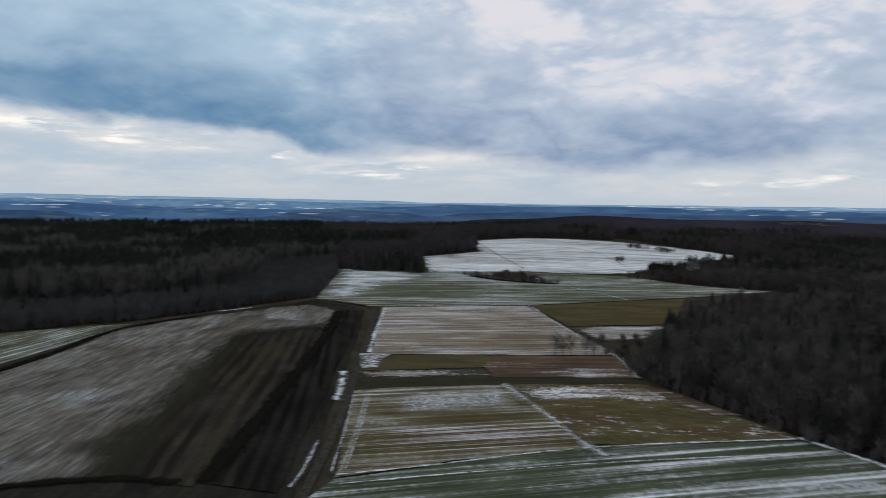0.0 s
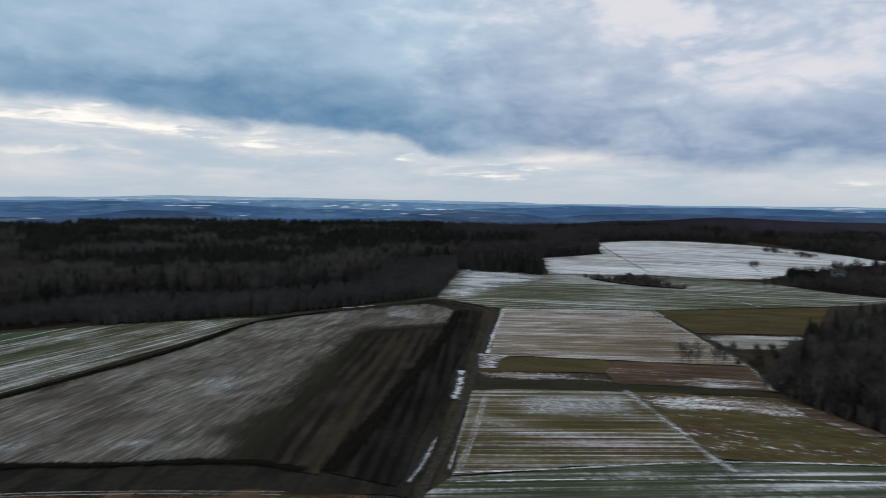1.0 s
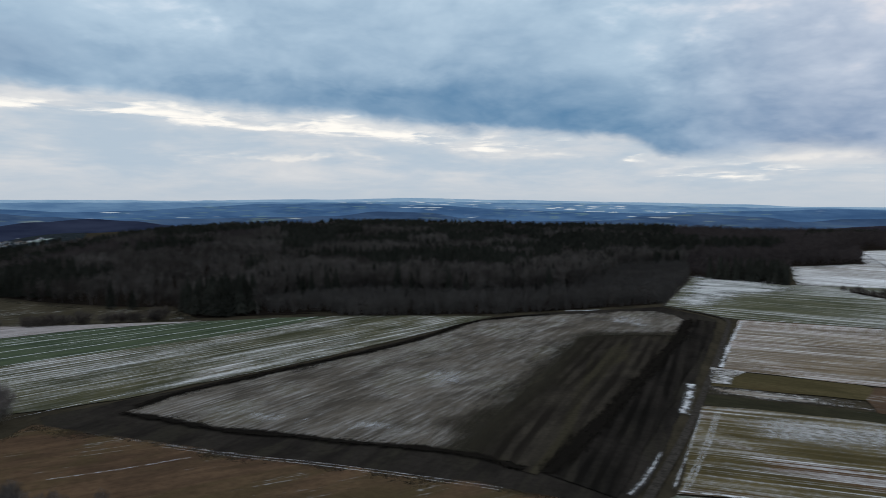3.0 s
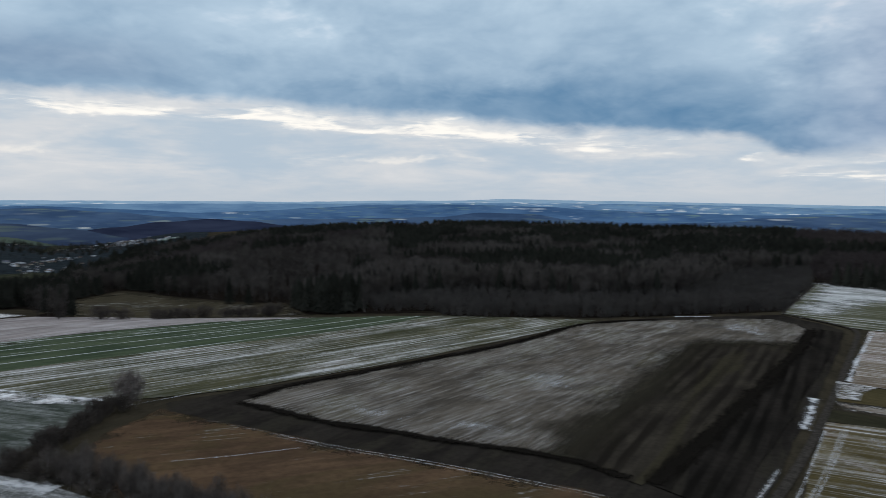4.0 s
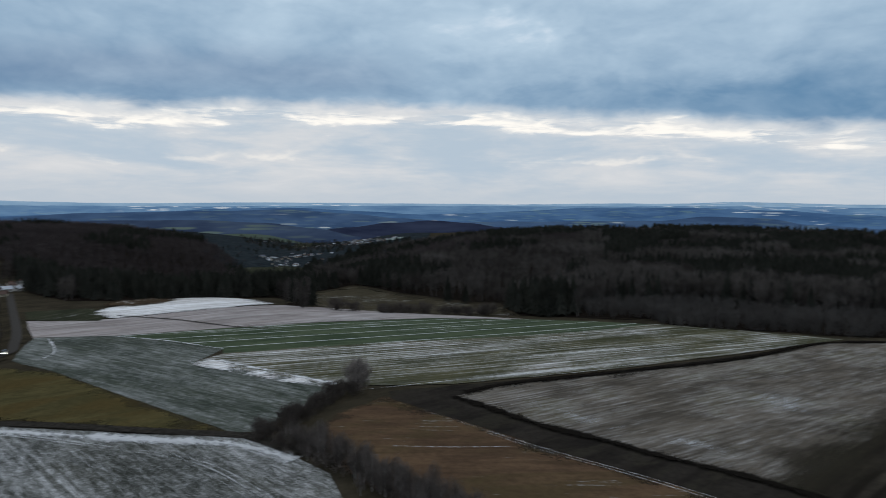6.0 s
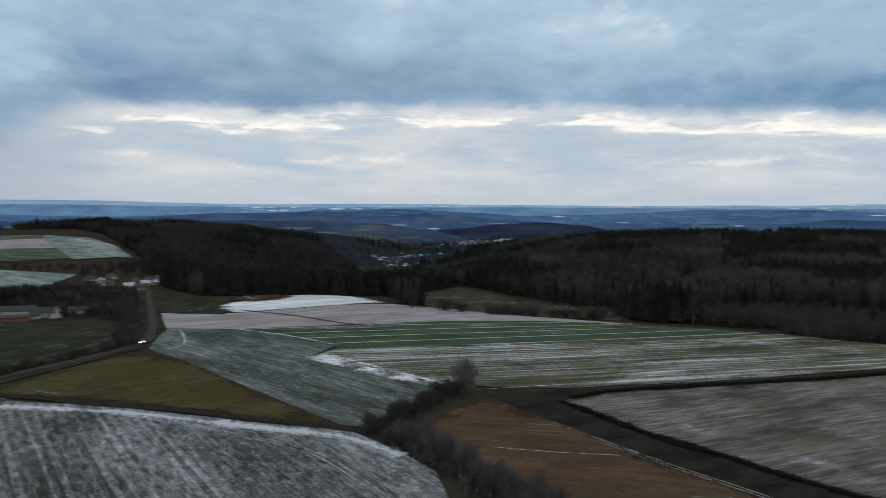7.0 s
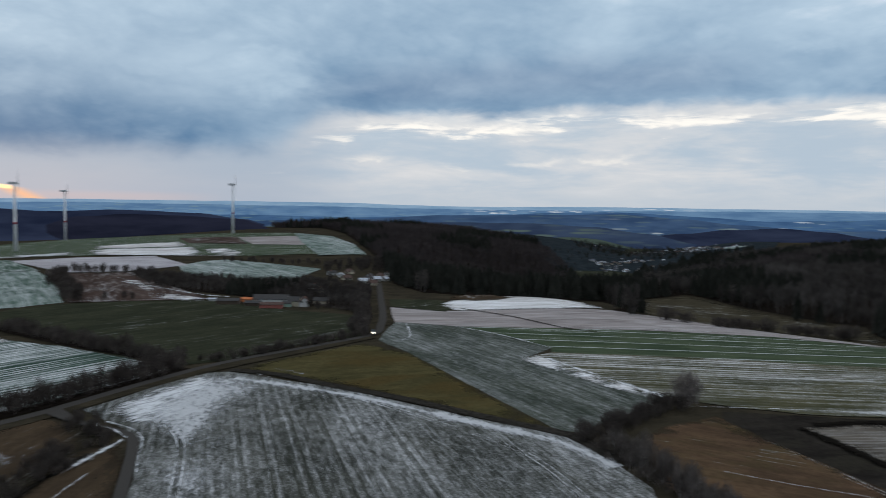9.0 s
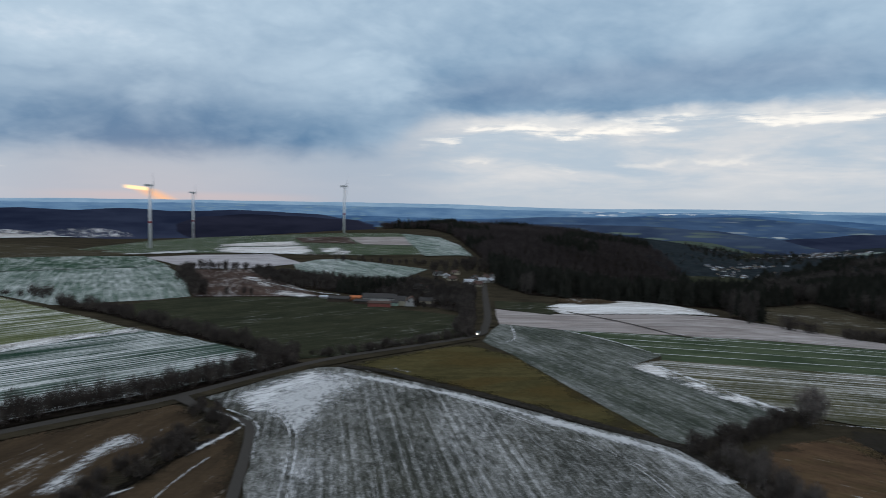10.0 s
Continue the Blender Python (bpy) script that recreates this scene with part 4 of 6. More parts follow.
# roads and tracks
ribbon("road", [(-166, -137), (-181, -124), (-197, -110), (-217, -93), (-256, -70), (-285, -49), (-315, -15), (-340, 11), (-365, 16), (-404, 19), (-484, 21), (-589, 24)], 4.2, M["asphalt"], 4, "grey country road winding between fields")
ribbon("road", [(-214, -85), (-206, -77), (-201, -69), (-194, -60), (-183, -56), (-165, -52), (-145, -48), (-125, -44)], 2.7, M["asphalt"], 5, "narrow asphalt farm lane with a bend")
ribbon("track", [(-270, -46), (-261, -27), (-245, -9), (-227, 15), (-209, 35), (-194, 52), (-184, 63), (-164, 69)], 4.5, M["track"], 4, "dark earth farm track", "track")
ribbon("road", [(-29, 121), (-30, 145), (-30, 199), (-33, 273), (-38, 371), (-41, 404), (-50, 418), (-78, 440), (-84, 453), (-93, 608)], 2.3, M["muddy"], 4, "narrow farm road along the ploughed field")
drape("road", [(-216, -91), (-209, -83), (-207, -78), (-211, -80), (-221, -88)], M["asphalt"], 5.5, "asphalt mouth of the farm lane")
ribbon("track", [(-424, 69), (-387, 95), (-352, 114), (-340, 128)], 1.3, M["muddy"], 5, "dark diagonal track across the pale field", "track")
ribbon("track", [(53, 423), (63, 349), (73, 286), (72, 248)], 5.0, M["faint"], 6, "snowy grass track", "track")
ribbon("track", [(22, 238), (31, 205), (39, 175), (42, 169)], 6.5, M["faint"], 6, "snowy grass track", "track")


# ---- trees ----
rng = np.random.default_rng(7)


def sliver(a, b, w):
    """A thin tapering twig between two points."""
    d = b - a
    s = np.cross(d, rng.normal(size=3))
    s = s / (np.linalg.norm(s) + 1e-9) * w
    return [a - s, a + s, b]


def bare_tree(high, spread, twigs, width, low=0.3, upright=0.0):
    """Corners of the triangles of a leafless tree: stem and limbs, and a round crown of fine twigs, as (stem, crown)."""
    stem, crown = [], []
    r = 0.016 * high
    top = np.array([rng.normal() * 0.02 * high, rng.normal() * 0.02 * high, 0.8 * high])
    for q in range(4):
        a0, a1 = 2 * math.pi * q / 4, 2 * math.pi * (q + 1) / 4
        stem.append([np.array([r * math.cos(a0), r * math.sin(a0), -0.03 * high]), np.array([r * math.cos(a1), r * math.sin(a1), -0.03 * high]), top])
    middle = np.array([0, 0, (low + 1) / 2 * high])
    size = np.array([spread, spread, (1 - low) / 2 * high])
    fork = np.array([0, 0, low * high])

    def inside_crown(power):
        d = rng.normal(size=3)
        d = d / (np.linalg.norm(d) + 1e-9)
        lump = 0.78 + 0.3 * noise.noise((2.2 * d[0] + seed, 2.2 * d[1], 2.2 * d[2]))
        return middle + d * size * lump * rng.random() ** power

    seed = rng.random() * 50
    for q in range(9):
        base = top * (low + 0.1 + (0.5 - 0.4 * low) * rng.random())
        stem.append(sliver(base, inside_crown(0.2), 0.3 * r))
    for q in range(twigs):
        tip = inside_crown(0.45)
        out = tip - fork * 0.7
        out = out / (np.linalg.norm(out) + 1e-9) + rng.normal(size=3) * 0.35 + np.array([0, 0, upright])
        back = tip - out * (0.11 + 0.15 * rng.random()) * (spread + 0.3 * high) * 0.7
        crown.append(sliver(back, tip, width * (0.6 + 0.8 * rng.random())))
    return np.array(stem), np.array(crown)


def spruce(high, spread, tiers, points):
    """Corners of the triangles of a spruce: ragged skirts of needles, one over the other."""
    out = []
    for q in range(tiers):
        t0 = 0.08 + 0.9 * q / tiers
        z1 = high * min(1.0, t0 + 1.7 / tiers)
        rad = spread * (1 - t0) ** 0.85
        turn = rng.random() * 6.28
        rim = []
        for k in range(points * 2):
            a = turn + math.pi * k / points
            rr = rad * ((1.0 + 0.25 * rng.random()) if k % 2 else 0.55)
            rim.append(np.array([rr * math.cos(a), rr * math.sin(a), high * t0 + (-0.03 * high if k % 2 else 0.02 * high) + 0.02 * high * rng.normal()]))
        for k in range(points * 2):
            out.append([rim[k], rim[(k + 1) % (points * 2)], np.array([0, 0, z1])])
    return np.array(out)


def planted(name, kinds, places, mat, label, category="woodland"):
    """Many trees of a few kinds as one mesh. places: x, y, size, turn, kind."""
    tris = []
    for k, shape in enumerate(kinds):
        p = places[places[:, 4].astype(int) == k]
        if not len(p):
            continue
        c, s = np.cos(p[:, 3]), np.sin(p[:, 3])
        v = shape.reshape(1, -1, 3) * p[:, 2][:, None, None]
        x = v[..., 0] * c[:, None] - v[..., 1] * s[:, None] + p[:, 0][:, None]
        y = v[..., 0] * s[:, None] + v[..., 1] * c[:, None] + p[:, 1][:, None]
        z = v[..., 2] + ground(p[:, 0], p[:, 1])[:, None]
        tris.append(np.stack([x, y, z], -1).reshape(-1, 3))
    verts = np.concatenate(tris)
    me = mesh_of(name, verts, np.arange(len(verts)).reshape(-1, 3), mat)
    return tagged(new(name, me), label, category, kind="stuff")


def scatter(poly, gap, jitter=0.45):
    """Places on a loose grid inside a polygon."""
    xs, ys = [p[0] for p in poly], [p[1] for p in poly]
    gx, gy = np.meshgrid(np.arange(min(xs), max(xs), gap), np.arange(min(ys), max(ys), gap))
    gx, gy = gx.ravel(), gy.ravel()
    gx = gx + (rng.random(gx.size) - 0.5) * 2 * jitter * gap
    gy = gy + (rng.random(gy.size) - 0.5) * 2 * jitter * gap
    keep = inside(gx, gy, poly)
    return gx[keep], gy[keep]


def polar(*pairs):
    """Plan points from bearings and distances."""
    return [(-d * math.sin(radians(b)), d * math.cos(radians(b))) for b, d in pairs]


BARE = [np.concatenate(bare_tree(1.0, 0.24, 120, 0.011, 0.06, 0.9)) for _ in range(6)]
BARE_FAR = [np.concatenate(bare_tree(1.0, 0.32, 60, 0.020, 0.12, 0.5)) for _ in range(5)]
TALL = [np.concatenate(bare_tree(1.0, 0.20, 150, 0.008, 0.22, 1.1)) for _ in range(6)]
YOUNG = [np.concatenate(bare_tree(1.0, 0.26, 90, 0.014, 0.0, 1.2)) for _ in range(6)]
FIR = [spruce(0.95, 0.21, 7, 6) for _ in range(5)]
FIR_FAR = [spruce(0.92, 0.30, 4, 6) for _ in range(4)]
# kinds of stand: shapes near by, shapes far off, twigs or needles, height in metres, words
STANDS = {
    "bare": (BARE, BARE_FAR, "twigs", 19, "leafless broadleaf trees in the wood"),
    "tall": (TALL, BARE_FAR, "tall_twigs", 23, "tall grey leafless trees in the wood"),
    "young": (YOUNG, YOUNG, "young_twigs", 12, "dense young leafless trees at the wood edge"),
    "plum": (BARE_FAR, BARE_FAR, "plum_twigs", 18, "plum-brown leafless trees on the slope"),
    "spruce": (FIR, FIR_FAR, "needles", 21, "dark green spruces in the wood"),
}


def bearing_of(x, y):
    return np.degrees(np.arctan2(-x, y))


def away(x, y, line):
    """Distance of places from a line of the plan."""
    best = np.full(len(x), 1e9)
    at = np.stack([x, y], -1)
    for p, q in zip(np.array(line, float), np.array(line[1:], float)):
        t = np.clip(((at - p) @ (q - p)) / ((q - p) @ (q - p)), 0, 1)
        best = np.minimum(best, np.hypot(*(at - p - t[:, None] * (q - p)).T))
    return best


def forest(poly, gap, rule, far=False, block=55.0, tall=1.0):
    """A wood of stands. rule gives each place its kind of stand, from x, y and its stand's chance."""
    x, y = scatter(poly, gap)
    sx, sy = scatter([(min(x) - block, min(y) - block), (max(x) + block, min(y) - block), (max(x) + block, max(y) + block), (min(x) - block, max(y) + block)], block)
    wx, wy = (np.array([noise.noise((u / 30, v / 30, k)) for u, v in zip(x, y)]) * 0.25 * block for k in (1.7, 8.3))
    home = np.concatenate([np.argmin((x[k:k + 500, None] + wx[k:k + 500, None] - sx) ** 2 + (y[k:k + 500, None] + wy[k:k + 500, None] - sy) ** 2, 1) for k in range(0, len(x), 500)])
    chance, grown = rng.random(len(sx))[home], rng.random(len(sx))[home]
    kind = rule(x, y, chance)
    for name, (near_shapes, far_shapes, mat, high, text) in STANDS.items():
        here = kind == name
        if not here.any():
            continue
        shapes = far_shapes if far else near_shapes
        even = 0.12 if name == "young" else 0.30
        size = tall * high * (1 + even * (rng.random(len(x)) - 0.5) + 0.30 * (grown - 0.5) * (name != "young"))
        places = np.stack([x, y, size, rng.random(len(x)) * 6.28, rng.integers(0, len(shapes), len(x))], -1)[here]
        planted("spruce_trees" if name == "spruce" else "bare_trees", shapes, places, M[mat], text)


def choose(chance, *shares):
    """Kinds of stand by chance: (share, kind) pairs."""
    out = np.full(len(chance), shares[-1][1], dtype="<U8")
    top = 0.0
    for share, kind in shares:
        out[(chance >= top) & (chance < top + share)] = kind
        top += share
    return out


BUSH = [np.concatenate(bare_tree(1.0, 0.55, 120, 0.016, 0.0)) for _ in range(5)]


def brush_row(points, gap, wander, high, label):
    """A dense hedge that nobody could count, as one mesh."""
    line = smooth_line(points, gap)
    p = np.array([(q.x + wander * rng.normal(), q.y + wander * rng.normal(), high * (0.6 + 0.6 * rng.random()), 6.28 * rng.random(), rng.integers(0, len(BUSH))) for q in line])
    planted("hedge_brush", BUSH, p, M["hedge_twigs"], label, "hedge")


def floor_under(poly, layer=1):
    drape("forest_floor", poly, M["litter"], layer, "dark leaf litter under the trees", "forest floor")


# woods: north-west, before the ridge
edge_a = [(-98, 640), (-92, 560), (-87, 452), (-93, 443), (-137, 383), (-168, 351), (-183, 344), (-226, 310), (-250, 321)]
wood_a = edge_a + polar((43, 410), (46, 500), (44, 640), (30, 640), (14, 720), (9, 745))


def rule_a(x, y, chance):
    """Young trees along the fields, then a belt of tall bare trees, then mixed stands."""
    deep = away(x, y, edge_a) + 14 * np.array([noise.noise((u / 45, v / 45, 2.2)) for u, v in zip(x, y)])
    single = rng.random(len(x))
    kind = choose(chance, (0.42, "spruce"), (0.26, "tall"), (0.32, "bare"))
    belt = np.where(single < 0.70, "tall", np.where(single < 0.86, "spruce", "bare"))
    return np.where(deep < 62, "young", np.where(deep < 120, belt, kind))


forest(wood_a, 5.4, rule_a, block=45)
wood_b = [(-420, 168), (-396, 173), (-546, 242), (-580, 299), (-509, 299), (-453, 318), (-401, 333), (-312, 275), (-293, 288), (-268, 300), (-247, 318)] + polar((43, 410), (46, 500), (44, 640), (30, 640), (14, 720), (8, 760), (8, 1000), (22, 1020), (40, 1000), (62, 1000), (68, 800), (69, 540), (67.2, 505))


def rule_b(x, y, chance):
    """Dark spruce in the north, mixed stands towards the hollow, bare brown trees on the shoulder in the west."""
    b, d = bearing_of(x, y), np.hypot(x, y)
    north = choose(chance, (0.70, "spruce"), (0.12, "tall"), (0.18, "bare"))
    hollow = choose(chance, (0.34, "spruce"), (0.24, "tall"), (0.42, "bare"))
    hollow = np.where(b > 57, choose(chance, (0.45, "spruce"), (0.55, "bare")), hollow)
    brow = choose(chance, (0.30, "spruce"), (0.45, "plum"), (0.25, "bare"))
    side = np.where((b > 44) & (d > 780), brow, hollow)
    return np.where(b < 42, north, side)


forest(wood_b, 7.6, rule_b, block=60)
wood_c = polar((8, 1000), (22, 1020), (40, 1000), (62, 1000), (68, 900), (66, 1150), (60, 1350), (40, 1330), (20, 1450), (-14, 1500)) + [(233, 936), (173, 968), (110, 982), (43, 959)] + polar((2, 1060), (6, 1000))


def rule_c(x, y, chance):
    b = bearing_of(x, y)
    return np.where(b < 10, choose(chance, (0.10, "spruce"), (0.90, "plum")), choose(chance, (0.58, "spruce"), (0.22, "plum"), (0.20, "bare")))


forest(wood_c, 11.0, rule_c, True, 80)


def rim(points, label, high=8.0, gap=3.0):
    """Brush and young trees along the edge of a wood."""
    line = smooth_line(points, gap)
    p = np.array([(q.x + 2.5 * rng.normal(), q.y + 2.5 * rng.normal(), high * (0.6 + 0.6 * rng.random()), 6.28 * rng.random(), rng.integers(0, len(YOUNG))) for q in line])
    planted("brush", YOUNG, p, M["young_twigs"], label, "brush")


rim([(-98, 610), (-93, 540), (-88, 455), (-94, 446), (-139, 386), (-169, 353), (-185, 347), (-228, 313), (-252, 323)], "leafless brush along the wood edge", 8.0, 1.6)
# woods over the valley, west: spruce below, bare plum-brown trees on the brow
wood_d = polar((67, 560), (72, 530), (78, 520), (84, 530), (86.5, 600), (87.2, 800), (88.0, 900), (90.6, 1250), (92.5, 1420), (96.5, 1540), (96, 1660), (80, 1650), (75.6, 1400), (73, 1150), (71.4, 1000), (70.3, 850), (68, 790))


def rule_d(x, y, chance):
    d = np.hypot(x, y) + 120 * (chance - 0.5)
    low = choose(chance, (0.80, "spruce"), (0.20, "bare"))
    high = choose((chance * 7.3) % 1.0, (0.16, "spruce"), (0.84, "plum"))
    return np.where(d < 820, low, high)


forest(wood_d, 9.0, rule_d, False, 70)
# wood east of the fields
edge_e = [(133, 369), (110, 326), (86, 281), (74, 256), (78, 236), (84, 221), (92, 206), (100, 185), (106, 175), (112, 163)]
wood_e = edge_e + polar((-48, 240), (-48, 400)) + [(273, 418), (214, 416), (174, 404)]


def rule_e(x, y, chance):
    single = rng.random(len(x))
    kind = choose(chance, (0.10, "spruce"), (0.12, "tall"), (0.78, "bare"))
    return np.where(single < 0.06, "spruce", np.where(single > 0.95, "tall", kind))


forest(wood_e, 5.4, rule_e, block=26, tall=0.78)
rim(edge_e, "leafless brush along the wood edge", 7.0, 1.6)
wood_f = [(147, 552), (192, 542), (228, 501), (267, 482), (306, 469), (356, 442), (573, 716), (428, 658), (355, 642), (282, 622), (227, 599), (164, 569)]
forest(wood_f, 6.5, lambda x, y, c: choose(c, (0.10, "spruce"), (0.20, "tall"), (0.70, "bare")), True, 40, 0.62)
wood_g = [(-93, 622), (-52, 608), (-18, 599), (-24, 756), (45, 816), (42, 950)] + polar((2, 1060), (8, 1000), (9.2, 760))
forest(wood_g, 7.6, lambda x, y, c: choose(c, (0.05, "spruce"), (0.20, "bare"), (0.75, "plum")), False, 60, 0.9)
wood_i = polar((61.5, 1480), (63, 1420), (67, 1420), (71, 1600), (72, 2050), (64, 2050))
forest(wood_i, 20.0, lambda x, y, c: choose(c, (0.4, "spruce"), (0.6, "bare")), True, 40, 0.55)
wood_h = polar((66, 1060), (70, 1000), (72, 1120), (74, 1300), (70, 1500), (66, 1400))
forest(wood_h, 27.0, lambda x, y, c: choose(c, (0.35, "spruce"), (0.65, "plum")), True, 40, 0.34)
wood_j = [(373, 731), (450, 692), (530, 661)] + polar((-41, 1080), (-20, 1080), (-17, 1010)) + [(300, 842), (343, 759)]
forest(wood_j, 9.0, lambda x, y, c: choose(c, (0.1, "spruce"), (0.9, "plum")), True, 80, 0.5)
wood_k = polar((-18, 680), (-24, 640), (-46, 640), (-46, 1450), (-12, 1450), (-16, 1090))
forest(wood_k, 13.0, lambda x, y, c: choose(np.where(inside(x, y, [(164, 605), (271, 716), (343, 759), (291, 846), (236, 904), (169, 949), (80, 613)]), 2.0, c), (0.10, "spruce"), (0.90, "plum"), (0.0, "none")), True, 80, 0.62)
thicket = [(-660, -203), (-638, -153), (-584, -91), (-568, -51), (-562, -27), (-549, 15), (-421, 12), (-446, -23), (-484, -67), (-512, -106), (-542, -148)]
forest(thicket, 5.0, lambda x, y, c: choose(c, (0.02, "spruce"), (0.98, "bare")), True, 40, 0.47)
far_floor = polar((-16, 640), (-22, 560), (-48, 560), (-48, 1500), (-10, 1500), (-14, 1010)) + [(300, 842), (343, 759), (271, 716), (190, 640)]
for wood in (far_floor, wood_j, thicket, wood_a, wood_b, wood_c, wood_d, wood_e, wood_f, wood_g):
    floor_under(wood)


# ---- the far hills ----
def crest(*points):
    """Height of a range over the horizon in degrees, by the bearing, smoothly through the points."""
    def at(q):
        for (b0, e0), (b1, e1) in zip(points, points[1:]):
            if q <= b1:
                f = min(1.0, max(0.0, (q - b0) / (b1 - b0)))
                return e0 + (e1 - e0) * f * f * (3 - 2 * f)
        return points[-1][1]
    return at


def ridge(far, base, line, rough, seed, mat, label, span=(-70, 160), deep=1.0):
    """A long hill range round the horizon: its crest wanders with the bearing."""
    b = np.arange(*span, 0.2)
    verts = []
    for q in b:
        n1 = noise.noise((q / 4.2, seed, 3.3)) * 0.6 + noise.noise((q / 1.1, seed, 7.3)) * 0.25 + noise.noise((q / 0.35, seed, 1.3)) * 0.12
        top = EYE + math.tan(radians(line(q) + rough * n1)) * far
        for u, w in ((-420, 0.0), (-260, 0.30), (-120, 0.72), (0, 1.0), (140, 0.9), (300, 0.2)):
            d = far + u * deep
            verts.append((-d * math.sin(radians(q)), d * math.cos(radians(q)), base + (top - base) * w))
    rows = len(b)
    i, j = np.meshgrid(np.arange(rows - 1), np.arange(5), indexing="ij")
    quads = np.stack([i * 6 + j, i * 6 + j + 1, (i + 1) * 6 + j + 1, (i + 1) * 6 + j], -1).reshape(-1, 4)
    ob = new("backdrop_hills", mesh_of("backdrop_hills", verts, quads, mat, True))
    tagged(ob, label, "hills", kind="structure")
    return np.array(verts).reshape(rows, 6, 3), b


def hill_plot(slope, q0, q1, v0, v1, mat, label, name="field"):
    """An open plot on the face of a hill range, between two bearings and two heights of its face."""
    face, b = slope
    verts = []
    steps = 14
    for i in range(steps + 1):
        q = q0 + (q1 - q0) * i / steps
        row = face[int(np.argmin(np.abs(b - q)))]
        bow = math.sin(math.pi * i / steps)
        for v in (v0, v0 + (v1 - v0) * (0.25 + 0.75 * bow)):
            k = int(v)
            p = row[k] + (row[k + 1] - row[k]) * (v - k)
            verts.append((p[0] * 0.996, p[1] * 0.996, p[2] + 1.0))
    quads = [(2 * i, 2 * i + 1, 2 * i + 3, 2 * i + 2) for i in range(steps)]
    return tagged(new(name, mesh_of(name, verts, quads, mat)), label, "field", kind="structure")


# emitted colours grow paler and bluer with distance, in place of haze
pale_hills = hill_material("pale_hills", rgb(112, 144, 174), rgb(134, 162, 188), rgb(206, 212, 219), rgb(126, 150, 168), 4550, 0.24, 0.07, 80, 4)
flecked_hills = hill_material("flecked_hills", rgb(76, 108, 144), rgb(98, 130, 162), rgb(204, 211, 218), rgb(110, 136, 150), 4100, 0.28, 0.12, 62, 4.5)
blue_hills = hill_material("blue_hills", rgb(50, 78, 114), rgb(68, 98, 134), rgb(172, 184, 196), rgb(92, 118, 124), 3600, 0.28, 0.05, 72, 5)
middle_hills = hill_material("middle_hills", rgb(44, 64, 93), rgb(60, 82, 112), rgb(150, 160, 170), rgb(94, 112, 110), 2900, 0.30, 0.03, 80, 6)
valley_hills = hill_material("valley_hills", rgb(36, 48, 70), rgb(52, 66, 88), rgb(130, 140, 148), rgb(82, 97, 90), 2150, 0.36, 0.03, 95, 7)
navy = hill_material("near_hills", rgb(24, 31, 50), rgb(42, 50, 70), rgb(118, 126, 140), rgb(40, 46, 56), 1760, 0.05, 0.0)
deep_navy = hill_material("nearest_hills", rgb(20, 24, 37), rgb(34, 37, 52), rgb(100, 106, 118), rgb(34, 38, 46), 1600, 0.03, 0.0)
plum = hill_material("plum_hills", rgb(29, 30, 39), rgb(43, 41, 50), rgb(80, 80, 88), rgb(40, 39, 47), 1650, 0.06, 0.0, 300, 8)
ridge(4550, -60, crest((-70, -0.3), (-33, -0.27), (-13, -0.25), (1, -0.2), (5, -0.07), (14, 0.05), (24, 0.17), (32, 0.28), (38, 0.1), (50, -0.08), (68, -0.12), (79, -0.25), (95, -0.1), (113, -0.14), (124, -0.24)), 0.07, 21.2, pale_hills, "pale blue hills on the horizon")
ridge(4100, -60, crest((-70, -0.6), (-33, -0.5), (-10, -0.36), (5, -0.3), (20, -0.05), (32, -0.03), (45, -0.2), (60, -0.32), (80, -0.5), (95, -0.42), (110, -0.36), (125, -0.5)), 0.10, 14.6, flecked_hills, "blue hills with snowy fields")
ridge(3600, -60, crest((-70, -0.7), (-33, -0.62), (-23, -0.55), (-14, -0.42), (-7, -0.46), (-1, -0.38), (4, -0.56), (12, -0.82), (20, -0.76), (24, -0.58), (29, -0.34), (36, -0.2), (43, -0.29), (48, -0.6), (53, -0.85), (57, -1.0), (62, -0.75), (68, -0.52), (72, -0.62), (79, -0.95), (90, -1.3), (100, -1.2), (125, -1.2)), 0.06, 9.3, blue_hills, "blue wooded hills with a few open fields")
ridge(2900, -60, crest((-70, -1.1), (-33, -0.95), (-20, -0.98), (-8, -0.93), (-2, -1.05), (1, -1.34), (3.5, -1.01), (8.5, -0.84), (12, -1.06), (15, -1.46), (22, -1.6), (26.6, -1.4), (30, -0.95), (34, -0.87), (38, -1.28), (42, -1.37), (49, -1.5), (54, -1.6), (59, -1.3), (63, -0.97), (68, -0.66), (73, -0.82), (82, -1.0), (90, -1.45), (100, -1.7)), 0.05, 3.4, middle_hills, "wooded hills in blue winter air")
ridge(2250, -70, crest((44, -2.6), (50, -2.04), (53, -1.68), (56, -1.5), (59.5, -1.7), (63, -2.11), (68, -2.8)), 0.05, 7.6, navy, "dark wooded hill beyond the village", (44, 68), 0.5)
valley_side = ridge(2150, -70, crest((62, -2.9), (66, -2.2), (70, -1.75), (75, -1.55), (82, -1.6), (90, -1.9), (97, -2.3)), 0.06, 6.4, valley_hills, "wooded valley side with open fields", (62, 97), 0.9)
# this meadow glows in a hazed green too
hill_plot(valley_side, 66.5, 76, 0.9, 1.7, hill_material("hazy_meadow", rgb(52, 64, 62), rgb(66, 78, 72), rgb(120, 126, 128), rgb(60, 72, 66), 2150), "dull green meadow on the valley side")
